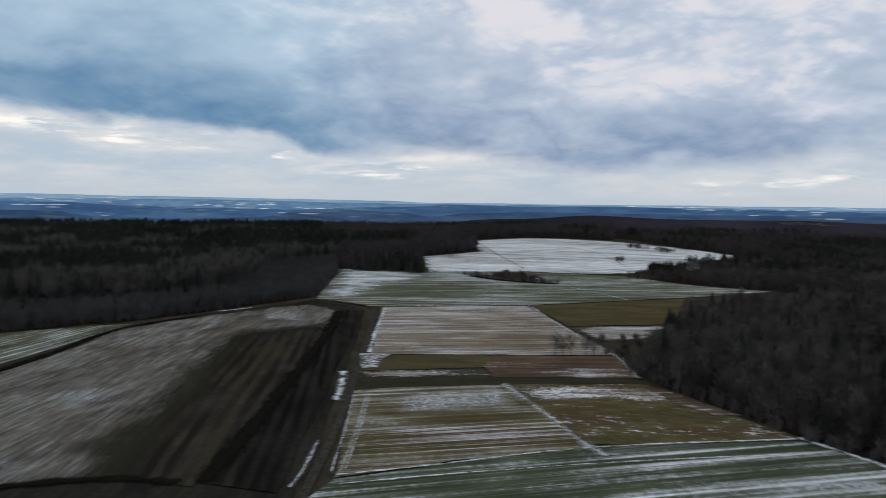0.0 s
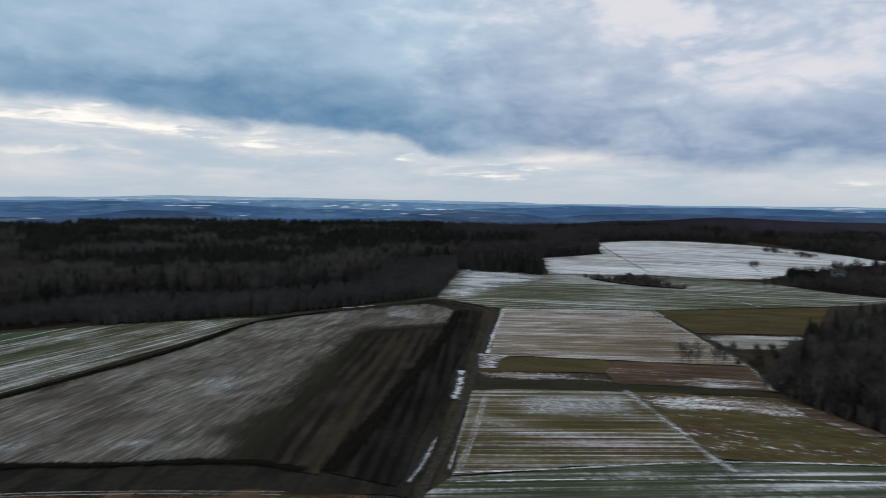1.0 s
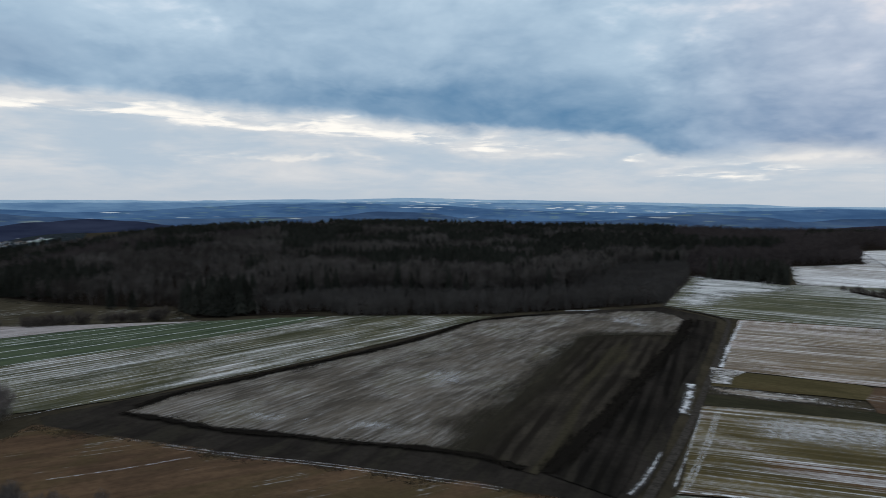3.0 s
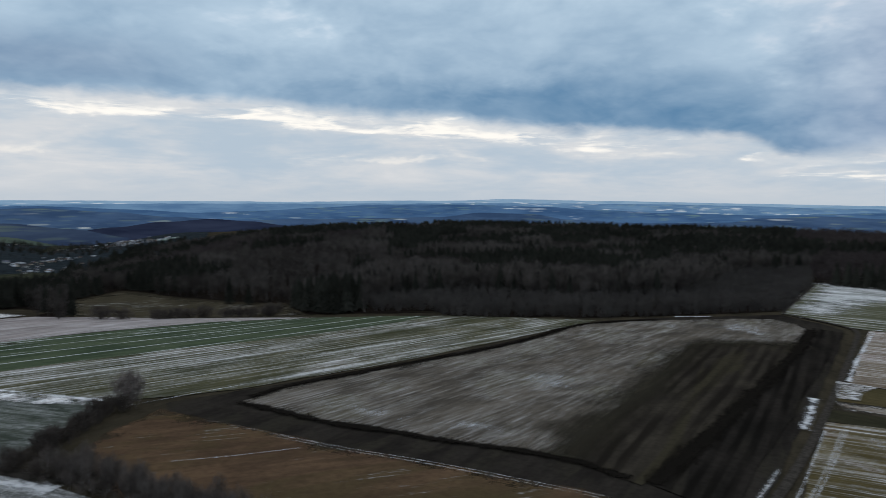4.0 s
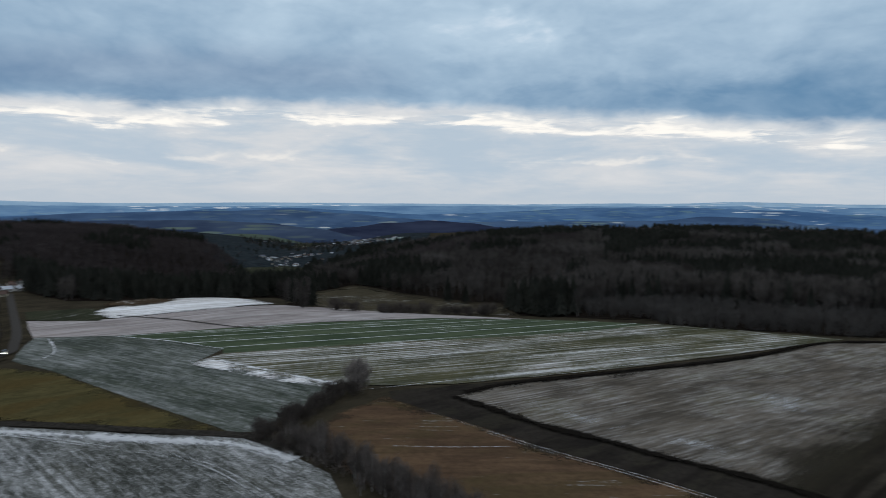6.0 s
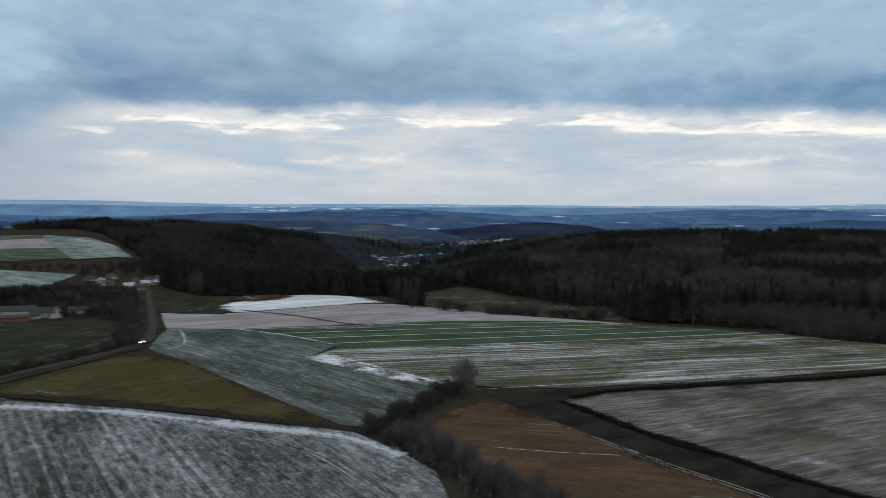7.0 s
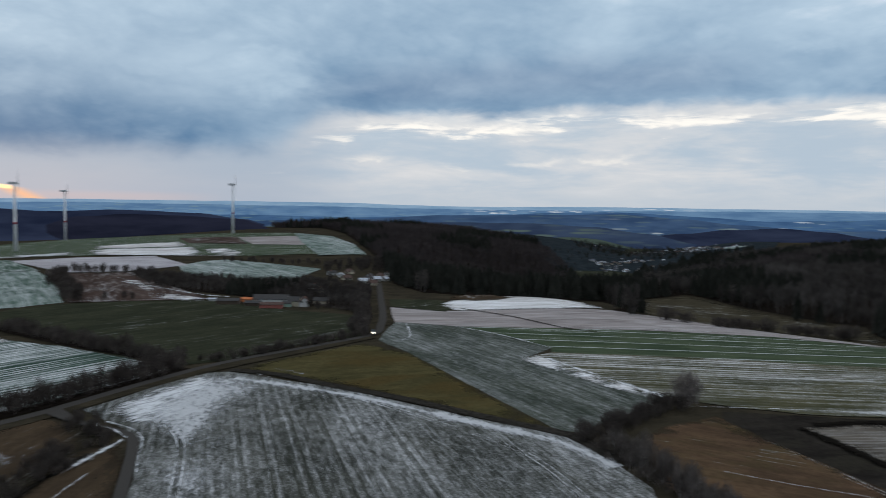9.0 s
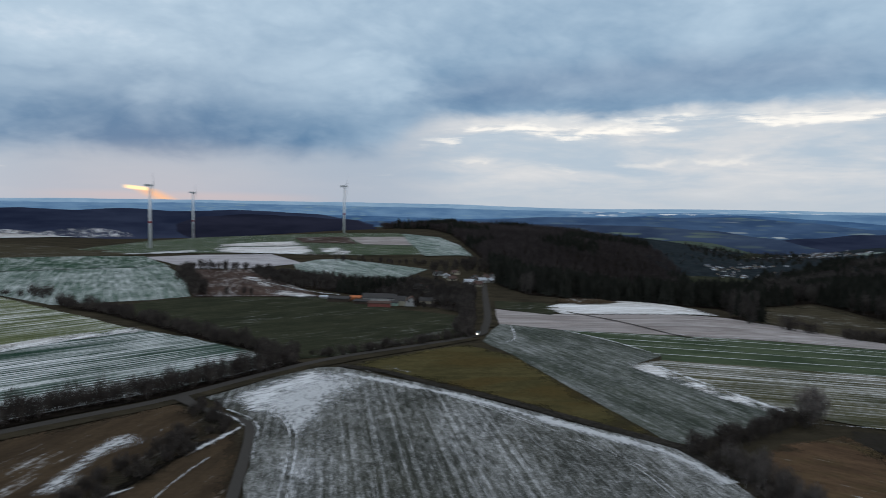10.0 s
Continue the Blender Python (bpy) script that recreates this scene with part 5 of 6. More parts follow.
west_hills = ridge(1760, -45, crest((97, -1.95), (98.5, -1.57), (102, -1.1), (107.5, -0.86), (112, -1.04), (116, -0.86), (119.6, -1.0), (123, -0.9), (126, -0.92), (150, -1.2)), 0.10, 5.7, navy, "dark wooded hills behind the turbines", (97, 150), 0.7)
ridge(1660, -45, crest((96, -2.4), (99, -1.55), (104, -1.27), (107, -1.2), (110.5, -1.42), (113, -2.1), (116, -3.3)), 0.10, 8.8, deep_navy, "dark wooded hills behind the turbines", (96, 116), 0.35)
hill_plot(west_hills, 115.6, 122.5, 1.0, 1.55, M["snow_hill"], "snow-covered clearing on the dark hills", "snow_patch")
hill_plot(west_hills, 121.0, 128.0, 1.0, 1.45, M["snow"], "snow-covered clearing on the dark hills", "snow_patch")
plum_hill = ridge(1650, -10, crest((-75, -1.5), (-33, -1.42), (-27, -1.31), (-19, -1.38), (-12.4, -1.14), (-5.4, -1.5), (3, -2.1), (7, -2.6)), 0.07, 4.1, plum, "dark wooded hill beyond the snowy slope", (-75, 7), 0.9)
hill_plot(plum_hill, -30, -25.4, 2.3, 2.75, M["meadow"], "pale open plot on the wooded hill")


# ---- drifts and snowy edges ----
def drift(points, wide, label="thin drift of snow along a field edge"):
    ribbon("snow_drift", points, wide, M["drift"], 6, label, "snow")


drift([(-34, 404), (-33, 339), (-31, 287)], 4)
drift([(-37, 254), (-35, 232), (-34, 216)], 6.0, "snow lying beside the farm road")
drift([(98, 184), (104, 174), (111, 160)], 5)
ribbon("snow_drift", [(-24, 224), (-23, 190), (-23, 158)], 1.5, M["faint"], 6, "snowy wheel line on the headland", "snow")
ribbon("snow_drift", [(-25, 224), (-24, 189), (-24, 158)], 1.5, M["faint"], 6, "snowy wheel line on the headland", "snow")
ribbon("snow_drift", [(-29, 221), (-27, 183), (-26, 157)], 1.5, M["faint"], 6, "snowy wheel line on the headland", "snow")
ribbon("snow_drift", [(-33, 179), (-33, 158), (-34, 149)], 2.4, M["faint"], 6, "thin snow beside the farm road", "snow")
drift([(-128, 386), (-119, 393), (-112, 402)], 4)
drift([(-35, 413), (6, 418), (52, 425)], 2)
drift([(-25, 156), (-3, 162), (40, 175), (97, 183)], 2.0)
drift([(-23, 151), (3, 157), (45, 165), (93, 172)], 1.4)
drift([(87, 521), (107, 483), (121, 446)], 3, "snowy wheel line in the crop")
ribbon("snow_drift", [(-155, 92), (-146, 104), (-137, 118)], 1.8, M["faint"], 6, "thin snow line in the fallow", "snow")
ribbon("snow_drift", [(-178, 116), (-163, 119), (-141, 123), (-116, 128), (-89, 133), (-66, 138), (-42, 141)], 7, M["fallow_veil"], 6, "thin snow flecks along the rim of the fallow", "snow")
for shift in (0.0, 1.5):
    ribbon("snow_drift", [(-150, 121 - shift), (-127, 125.5 - shift), (-112, 129.5 - shift), (-96, 133 - shift), (-82, 135.5 - shift), (-60, 139 - shift)], 0.8, M["faint"], 6, "thin snowy wheel line along the fallow", "snow")
drape("snow_patch", [(-150, 100), (-120, 108), (-95, 118), (-70, 125), (-60, 112), (-95, 95), (-130, 92)], M["fallow_veil"], 4, "scattered thin snow on the fallow", "snow", rim_width=14.0)
drift([(-279, 83), (-266, 88), (-247, 96), (-220, 107)], 6)
drift([(-369, 30), (-343, 30), (-328, 28), (-322, 24)], 2, "curved snowy wheel line")
drift([(-358, 56), (-332, 75), (-300, 91)], 2.5)
drift([(-354, 108), (-347, 162), (-336, 226), (-296, 264)], 1.6)
drift([(-209, 107), (-201, 147), (-190, 189), (-177, 230)], 1.2)
ribbon("snow_drift", [(-256, -42), (-236, -9), (-218, 14), (-201, 33), (-187, 50), (-176, 60), (-160, 66)], 11.0, M["grain_veil"], 4.5, "thin snow on the headland of the grain", "snow")
drift([(-204, -73), (-199, -66), (-191, -60)], 2.0, "snow beside the farm lane")
drift([(-171, -66), (-178, -64), (-184, -62), (-190, -60.5)], 4.5, "snow lying in the ditch")
drape("snow_patch", [(-268, -220), (-294, -201), (-321, -186), (-345, -165), (-335, -155), (-307, -178), (-280, -191), (-253, -208)], M["snow"], 5, "snow strip between two fields", "snow")
drift([(-438, -203), (-466, -180), (-470, -140), (-474, -98)], 1.8)
drift([(-591, -187), (-546, -149), (-498, -107), (-482, -83)], 6, "snow strip in the brown plot")
drift([(-680, -263), (-683, -233), (-685, -211)], 4)
drift([(-951, -501), (-970, -388), (-875, -181), (-869, -122)], 5)
drape("snow_patch", [(-35, 285), (-22, 284), (-25, 273), (-25, 261), (-31, 260)], M["snow"], 6, "patch of snow at the road", "snow")
drape("snow_patch", [(-287, 72), (-287, 81), (-262, 88), (-241, 99), (-222, 109), (-216, 104), (-234, 92), (-259, 80), (-277, 72)], M["snow_hill"], 5, "snow lying at the corner of the striped field", "snow")
drape("snow_patch", [(-634, -206), (-600, -178), (-545, -152), (-520, -140), (-524, -150), (-560, -166), (-612, -192)], M["snow_hill"], 5, "strip of snow on the brown plot", "snow", rim_width=6.0)
drape("snow_patch", [(-507, -143), (-500, -122), (-470, -90), (-462, -104), (-485, -135)], M["snow_hill"], 5, "snow lying beside the farm", "snow")
drape("snow_patch", [(-219, -82), (-238, -73), (-264, -60), (-268, -47), (-248, -40), (-222, -52), (-196, -46), (-168, -44), (-147, -42), (-147, -46), (-168, -50), (-184, -55), (-198, -60), (-203, -66)], M["grain_cover"], 5, "snowy corner of the grain field", "snow", rim_width=9.0)
drape("snow_patch", [(-219, -82), (-238, -73), (-265, -59), (-268, -44), (-250, -22), (-225, -30), (-190, -30), (-150, -24), (-118, -36), (-147, -46), (-184, -55), (-200, -63)], M["grain_veil"], 4, "thin snow on the headland of the grain", "snow", rim_width=16.0)
for shift in (-0.9, 0.9):
    for line in ([(-236, -29.5), (-193, -22.8), (-150, -16), (-95, -7)], [(-232, -10.5), (-194, -2), (-149, 7), (-92, 17)], [(-214, 17), (-198, 21), (-152, 30), (-100, 39)], [(-190, 41), (-165, 46), (-120, 54)]):
        ribbon("snow_drift", [(x, y + shift) for x, y in line], 0.55, M["grain_line"], 4.7, "snowy wheel line in the grain", "snow")
    ribbon("snow_drift", [(-216 + shift, -75 - shift), (-211, -63 - shift), (-201, -52 - shift), (-187, -45 - shift), (-169, -41 - shift), (-151, -38 - shift), (-120, -33 - shift)], 0.7, M["drift"], 6.2, "curved snowy wheel line in the grain", "snow")
    ribbon("snow_drift", [(-262, -36 + shift), (-240, -14 + shift), (-220, 8 + shift), (-196, 28 + shift), (-185, 37 + shift), (-173, 45 + shift), (-162, 49 + shift), (-140, 53 + shift)], 0.6, M["drift"], 4.8, "curved snowy wheel line along the headland", "snow")
drape("snow_patch", [(-266, -42), (-285, -30), (-272, -14), (-250, -2), (-243, -8), (-252, -22)], M["fallow_veil"], 4, "thin snow on the end of the meadow", "snow", rim_width=8.0)
drape("snow_patch", [(-138, -96), (-152, -95), (-169, -98), (-178, -97), (-186, -90), (-201, -83), (-188, -77), (-170, -79), (-160, -84), (-138, -82)], M["rough_veil"], 4, "thin snow on the rough grass", "snow", rim_width=5.0)
drape("snow_patch", [(-130, -112), (-150, -112), (-160, -106), (-150, -100), (-128, -101)], M["fallow_veil"], 4, "scattered thin snow on the rough grass", "snow", rim_width=6.0)
drift([(-139, -76), (-143, -74), (-147, -71)], 3, "snow lying in the ditch")
ribbon("snow_drift", [(-140, -64), (-150, -63.5), (-158, -62.5), (-166, -61)], 1.6, M["faint"], 6, "thin snow line on the rough grass", "snow")
ribbon("snow_drift", [(-206, -70), (-199, -61), (-190, -55.5), (-178, -53), (-166, -50)], 1.6, M["drift"], 6.4, "snow beside the farm lane", "snow")


ribbon("verge", [(-171, -138), (-187, -128), (-204, -114), (-230, -92), (-259, -73), (-274, -63)], 7, M["litter"], 3, "dark brown undergrowth along the road", "verge")
ribbon("verge", [(-406, -231), (-388, -198), (-336, -135), (-306, -96), (-282, -68)], 8, M["litter"], 3, "dark brown undergrowth below the hedge", "verge")
ribbon("verge", [(-206, -78), (-192, -69), (-176, -71), (-160, -74), (-146, -77), (-128, -79)], 15, M["smear"], 3, "dark brown undergrowth in the thicket", "verge")
ribbon("verge", [(-180, -65.5), (-170, -68), (-158, -71), (-146, -74), (-132, -76)], 4.5, M["black_smear"], 4, "dark ditch below the thicket", "verge")
ribbon("verge", [(25, 575), (46, 549), (68, 536), (88, 528)], 7, M["litter"], 4, "dark undergrowth below the copse", "verge")


ribbon("verge", [(-164, -135), (-178, -122), (-194, -108), (-214, -91), (-251, -69), (-278, -48), (-310, -14), (-333, 10)], 7.0, M["land"], 3, "brown grass verge along the road", "verge")
ribbon("verge", [(-365, 17), (-404, 20), (-485, 23), (-574, 25)], 8.0, M["land"], 3, "brown grass verge along the road", "verge")


# ---- single trees and bushes ----
def tree_thing(name, high, spread, twigs, width, low, label, category, twig="hedge_twigs", upright=0.5, bark="bark"):
    """One leafless tree or bush, its stem and its crown; 1 is its height in metres."""
    root = thing(name, Matrix.Identity(4), label, category)
    stem, crown = bare_tree(high, spread, twigs, width, low, upright)
    for part_name, tri, mat in (("trunk", stem, bark), ("crown", crown, twig)):
        v = tri.reshape(-1, 3)
        ob = new(part_name, mesh_of(part_name, v, np.arange(len(v)).reshape(-1, 3), M[mat]))
        ob.parent = root
    return root


def fir_thing(high, spread, label):
    root = thing("spruce", Matrix.Identity(4), label, "tree")
    v = spruce(high, spread, 11, 9).reshape(-1, 3)
    ob = new("crown", mesh_of("crown", v, np.arange(len(v)).reshape(-1, 3), M["needles"]))
    ob.parent = root
    bm = bmesh.new()
    bmesh.ops.create_cone(bm, segments=8, radius1=0.022 * high, radius2=0.01 * high, depth=0.4 * high, matrix=Matrix.Translation((0, 0, 0.2 * high - 0.3)))
    part("trunk", bm, M["bark"], root)
    return root


def plant(kinds, places, group, size=(0.8, 1.2)):
    """Sets copies of the given trees on the land."""
    for x, y in places:
        fresh = [k for k in kinds if not k.get("used")]
        src = fresh[0] if fresh else kinds[int(rng.integers(len(kinds)))]
        f = size[0] + (size[1] - size[0]) * rng.random()
        m = spot(x, y, 360 * rng.random()) @ Matrix.Diagonal((f, f, f * (0.9 + 0.2 * rng.random()), 1))
        if fresh:
            src.matrix_basis, src["used"] = m, 1
            tagged(src, group=group)
        else:
            ob = copy_thing(src, Matrix.Identity(4))
            ob.matrix_basis = m
            tagged(ob, group=group)


def along(points, gap, wander):
    """Places beside a line of the plan."""
    line = smooth_line(points, gap)
    return [(p.x + wander * rng.normal(), p.y + wander * rng.normal()) for p in line]


lone = tree_thing("tree", 15.5, 7.4, 2100, 0.07, 0.04, "leafless round-crowned tree at the field corner", "tree", "light_twigs", 0.3)
lone.matrix_basis = spot(-207.7, 109.3)
bushes = [tree_thing("bush", 6.4, 2.7, 420, 0.062, 0.0, "dense leafless bush in a hedge", "bush") for _ in range(4)]
plant(bushes, along([(-207, 108), (-207, 102), (-200, 92), (-187, 76), (-179, 65)], 1.5, 1.8), "hedge by the brown field", (0.7, 1.45))
birches = [tree_thing("tree", 10.0, 2.9, 460, 0.045, 0.12, "slender leafless birch in a hedge row", "tree", "birch_twigs", 0.8, "birch_bark") for _ in range(4)]
plant(birches, along([(-168, 72), (-147, 75), (-129, 78), (-110, 80), (-88, 81)], 0.8, 2.6), "birch row by the brown field", (0.6, 1.1))
brush_row([(-172, 70), (-147, 74), (-129, 77), (-110, 79), (-86, 80)], 0.7, 2.0, 5.0, "brown undergrowth below the birches")
low_bushes = [tree_thing("bush", 3.6, 2.6, 320, 0.065, 0.0, "low leafless bush on rough grass", "bush") for _ in range(3)]
plant(low_bushes, along([(-195, -67), (-182, -71), (-165, -75), (-146, -79), (-137, -80)], 1.7, 2.6), "thicket on the rough grass", (0.8, 1.5))
plant(bushes, along([(-209, -76), (-202, -77), (-193, -68)], 3.0, 1.5), "bushes at the lane", (0.7, 1.1))
hedge = [tree_thing("bush", 8.0, 4.2, 460, 0.10, 0.0, "leafless bush in a field hedge", "bush") for _ in range(4)]
plant(hedge, along([(-419, -248), (-390, -199), (-338, -135), (-307, -97), (-283, -68)], 6.0, 2.0), "hedge along the striped field", (0.85, 1.3))
brush_row([(-414, -245), (-386, -197), (-335, -134), (-304, -96), (-280, -65)], 1.6, 1.6, 7.0, "dense dark hedge along the striped field")
plant(hedge, along([(-458, -288), (-452, -279)], 5.0, 2), "hedge along the striped field", (1.2, 1.5))
plant(hedge, along([(-464, -316), (-459, -301)], 6.0, 2), "hedge along the striped field", (0.6, 0.9))
saplings = [tree_thing("tree", 9.0, 2.6, 200, 0.06, 0.1, "thin leafless roadside tree", "tree") for _ in range(4)]
plant(saplings, along([(-172, -139), (-188, -129), (-206, -115), (-231, -93), (-266, -70)], 1.7, 1.8), "trees along the road", (0.85, 1.35))
brush_row([(-172, -139), (-189, -129), (-207, -115), (-232, -93), (-261, -74), (-275, -66)], 0.55, 1.9, 7.5, "dense brown roadside brush under the thin trees")
plant(hedge, along([(-286, -59), (-299, -39), (-319, -17), (-340, 8)], 3.0, 1.8), "hedge along the grass field", (0.35, 0.85))
brush_row([(-287, -59), (-301, -39), (-320, -18), (-341, 8)], 1.2, 1.6, 5.2, "dense dark hedge along the grass field")
brush_row([(-341, 4), (-383, 7), (-439, 7), (-526, 9)], 1.5, 1.6, 8.0, "tall dark brush beside the road")
plant(hedge, along([(-346, 3), (-383, 6), (-439, 6), (-518, 8)], 4.0, 1.6), "trees by the road", (0.7, 1.3))
brush_row([(-667, -271), (-561, -221), (-475, -180)], 1.5, 3.0, 9.0, "dark tree belt between the plots")
brush_row([(-443, -26), (-428, -9), (-409, 9)], 0.8, 0.6, 3.0, "low dark hedge behind the grass field")
belt = [tree_thing("tree", 12.5, 4.6, 380, 0.14, 0.04, "leafless tree in a field belt", "tree") for _ in range(4)]
plant(belt, along([(-655, -265), (-561, -220), (-478, -181)], 3.0, 4.0), "tree belt", (0.6, 1.1))
plant(belt, along([(-473, -173), (-472, -149)], 8.0, 3.0), "tree belt", (0.5, 0.8))
plant(belt, along([(-680, -269), (-679, -209)], 5.0, 1.5), "tree row", (0.8, 1.1))
plant(belt, along([(-673, -201), (-578, -153), (-526, -109), (-513, -71), (-501, -45)], 8.0, 5.0), "tree belt behind the farm", (0.7, 1.15))
plant(belt, along([(-802, -139), (-782, -96), (-757, -43), (-776, -12)], 5.0, 6.0), "tree belt on the slope", (0.5, 0.8))
plant(belt, along([(-583, -33), (-526, -12), (-481, 9)], 7.0, 9.0), "trees in the hamlet", (0.6, 1.0))
plant(belt, along([(-701, -22), (-742, 7), (-828, 29), (-734, 32)], 4.5, 8.0), "trees in the hamlet", (0.7, 1.1))
plant(belt, along([(-444, -32), (-428, -9), (-412, 10)], 4.0, 3.0), "trees behind the grass field", (0.4, 0.7))
plant(hedge, along([(21, 583), (44, 553), (68, 540), (89, 531)], 8.0, 2.0), "low copse in the crop", (0.55, 0.8))
brush_row([(21, 579), (44, 553), (68, 536), (88, 528)], 0.8, 3.0, 5.0, "low dark copse in the crop")
brush_row([(45, 560), (72, 540)], 0.6, 4.0, 9.0, "low dark copse in the crop")
plant(hedge, along([(48, 564), (60, 554), (70, 540)], 3.0, 4.0), "low copse in the crop", (0.9, 1.3))
airy = [tree_thing("tree", 11.0, 4.4, 300, 0.055, 0.12, "airy leafless tree on the field edge", "tree", "tall_twigs", 0.5) for _ in range(3)]
plant(airy, [(48.3, 287.6), (51.2, 286.6), (54.8, 287.7), (60.9, 286.8), (64.3, 286.9)], "trees on the field edge", (0.95, 1.2))
plant(hedge, along([(68, 315), (78, 315), (90, 318)], 6.0, 1.5), "bushes under the pale strip", (0.4, 0.65))
plant(hedge, along([(73, 293), (82, 298), (91, 308), (77, 267), (75, 282)], 5.0, 4.0), "scrub before the wood", (0.3, 0.6))
plant(hedge, [(180.7, 705.1), (184.9, 705.2), (228.9, 835.3), (236.4, 830.0), (254.9, 797.4), (261.3, 792.7)], "bushes on the snowy slope", (0.8, 1.4))
plant(belt, along([(256, 691), (264, 682), (276, 683)], 8.0, 4.0), "trees below the snowy slope", (0.8, 1.1))
wide_bushes = [tree_thing("bush", 5.5, 5.5, 420, 0.11, 0.0, "wide leafless bush in the meadow", "bush") for _ in range(3)]
plant(wide_bushes, along([(-393, 193), (-392, 202)], 6, 1.5) + along([(-382, 220), (-379, 225)], 6, 1.5) + along([(-376, 230), (-365, 242)], 6, 1.5) + along([(-354, 249), (-339, 257)], 6, 1.5) + along([(-335, 264), (-332, 265)], 3, 1), "bushes in the meadow", (1.4, 2.1))
firs = [fir_thing(22, 4.4, "tall dark green spruce at the meadow"), fir_thing(18, 4.8, "broad dark green spruce at the meadow")]
plant(firs, [(-442.0, 312.9), (-425.9, 318.5), (-369.9, 318.9), (-358.4, 316.4), (-301.6, 281.9), (-298.1, 284.2), (-414.3, 179.5), (-414.9, 184.8)], "spruces at the meadow", (0.85, 1.15))
brush_row([(249, 690), (258, 682), (270, 678)], 1.6, 3.0, 11.0, "dark trees below the snowy slope")
brush_row([(231, 842), (247, 825)], 1.8, 1.5, 6.0, "dark bushes on the snowy slope")
brush_row([(254, 809), (268, 794)], 1.8, 2.0, 7.0, "dark bushes on the snowy slope")
clipped = [fir_thing(9, 3.4, "dense dark conifer in a row below the snowy slope")]
plant(clipped, along([(191, 629), (224, 627)], 1.6, 0.5), "conifer row", (0.9, 1.1))


# ---- wind turbines ----
white_paint = plain("turbine_paint", (0.80, 0.80, 0.80), 0.45, 0, 0.2)
red_paint = plain("red_paint", (0.35, 0.05, 0.04), 0.5)


def blade_mesh(long):
    """A tapered, twisted blade that points up."""
    bm = bmesh.new()
    last = None
    for q in range(13):
        t = q / 12
        chord = 1.5 + 2.2 * math.exp(-((t - 0.2) / 0.14) ** 2) - 1.2 * t
        thick = max(0.12, 0.9 * (1 - t) ** 1.6 + 0.1)
        tw = radians(14 * (1 - t) ** 2)
        ring = []
        for k in range(8):
            a = 2 * math.pi * k / 8
            u, v = chord / 2 * math.cos(a) + 0.15 * chord, thick / 2 * math.sin(a)
            ring.append(bm.verts.new((u * math.sin(tw) + v * math.cos(tw), u * math.cos(tw) - v * math.sin(tw), 1.2 + t * long)))
        if last:
            for k in range(8):
                bm.faces.new((last[k], last[(k + 1) % 8], ring[(k + 1) % 8], ring[k]))
        last = ring
    bm.faces.new(last)
    bmesh.ops.recalc_face_normals(bm, faces=bm.faces[:])
    return bm


def turbine(x, y, top, yaw, spin, label):
    """A wind turbine; yaw turns the nacelle on the tower, spin the rotor at rest."""
    root = thing("wind_turbine", spot(x, y), label, "wind turbine", "wind turbines on the hill")
    hub = top - float(ground(x, y))

    def tower_piece(name, z0, z1, mat, grow=0.0, lab=""):
        bm = bmesh.new()
        r0, r1 = (2.3 - 1.0 * z / hub + grow for z in (z0, z1))
        bmesh.ops.create_cone(bm, cap_ends=True, segments=24, radius1=r0, radius2=r1, depth=z1 - z0, matrix=Matrix.Translation((0, 0, (z0 + z1) / 2)))
        for f in bm.faces:
            f.smooth = len(f.verts) == 4
        return part(name, bm, mat, root, lab)

    tower_piece("tower", -3.0, hub - 1.6, white_paint)
    tower_piece("warning_band", 0.40 * hub, 0.40 * hub + 3.0, red_paint, 0.05, "red warning band round the tower")
    tower_piece("base_ring", -3.0, 0.5, plain("turbine_concrete", (0.3, 0.29, 0.28)), 1.2)
    turn = Matrix.Rotation(radians(yaw), 4, "Z")
    bm = bmesh.new()
    bmesh.ops.create_cube(bm, size=1, matrix=Matrix.Translation((2.5, 0, hub)) @ Matrix.Diagonal((11.5, 3.8, 3.8, 1)))
    bmesh.ops.bevel(bm, geom=bm.edges[:], offset=0.9, segments=3, affect="EDGES")
    bm.transform(turn)
    part("nacelle", bm, plain("nacelle_paint", (0.55, 0.56, 0.57), 0.5), root)
    bm = bmesh.new()
    bmesh.ops.create_uvsphere(bm, u_segments=16, v_segments=10, radius=1.7, matrix=turn @ Matrix.Translation((-4.4, 0, hub)))
    rotor = part("hub", bm, white_paint, root)
    for k in range(3):
        bm = blade_mesh(38)
        bm.transform(turn @ Matrix.Translation((-4.6, 0, hub)) @ Matrix.Rotation(radians(spin + 120 * k), 4, "X"))
        part("blade", bm, white_paint, rotor)


def reach(bearing, far):
    return -far * math.sin(radians(bearing)), far * math.cos(radians(bearing))


turbine(*reach(114.40, 1161), EYE + 18.5, 114.4 - 180, 60, "white wind turbine with a red band on its tower")
turbine(*reach(111.28, 1540), EYE + 11.4, 111.3 - 180, 55, "white wind turbine with a red band on its tower")
turbine(*reach(99.44, 1306), EYE + 27.4, 99.5 - 180, 66, "white wind turbine with a red band on its tower")



# ---- houses ----
def box(sx, sy, sz, x=0, y=0, z=0, bevel=0.0):
    bm = bmesh.new()
    bmesh.ops.create_cube(bm, size=1, matrix=Matrix.Translation((x, y, z + sz / 2)) @ Matrix.Diagonal((sx, sy, sz, 1)))
    if bevel:
        bmesh.ops.bevel(bm, geom=bm.edges[:], offset=bevel, segments=1, affect="EDGES")
    return bm


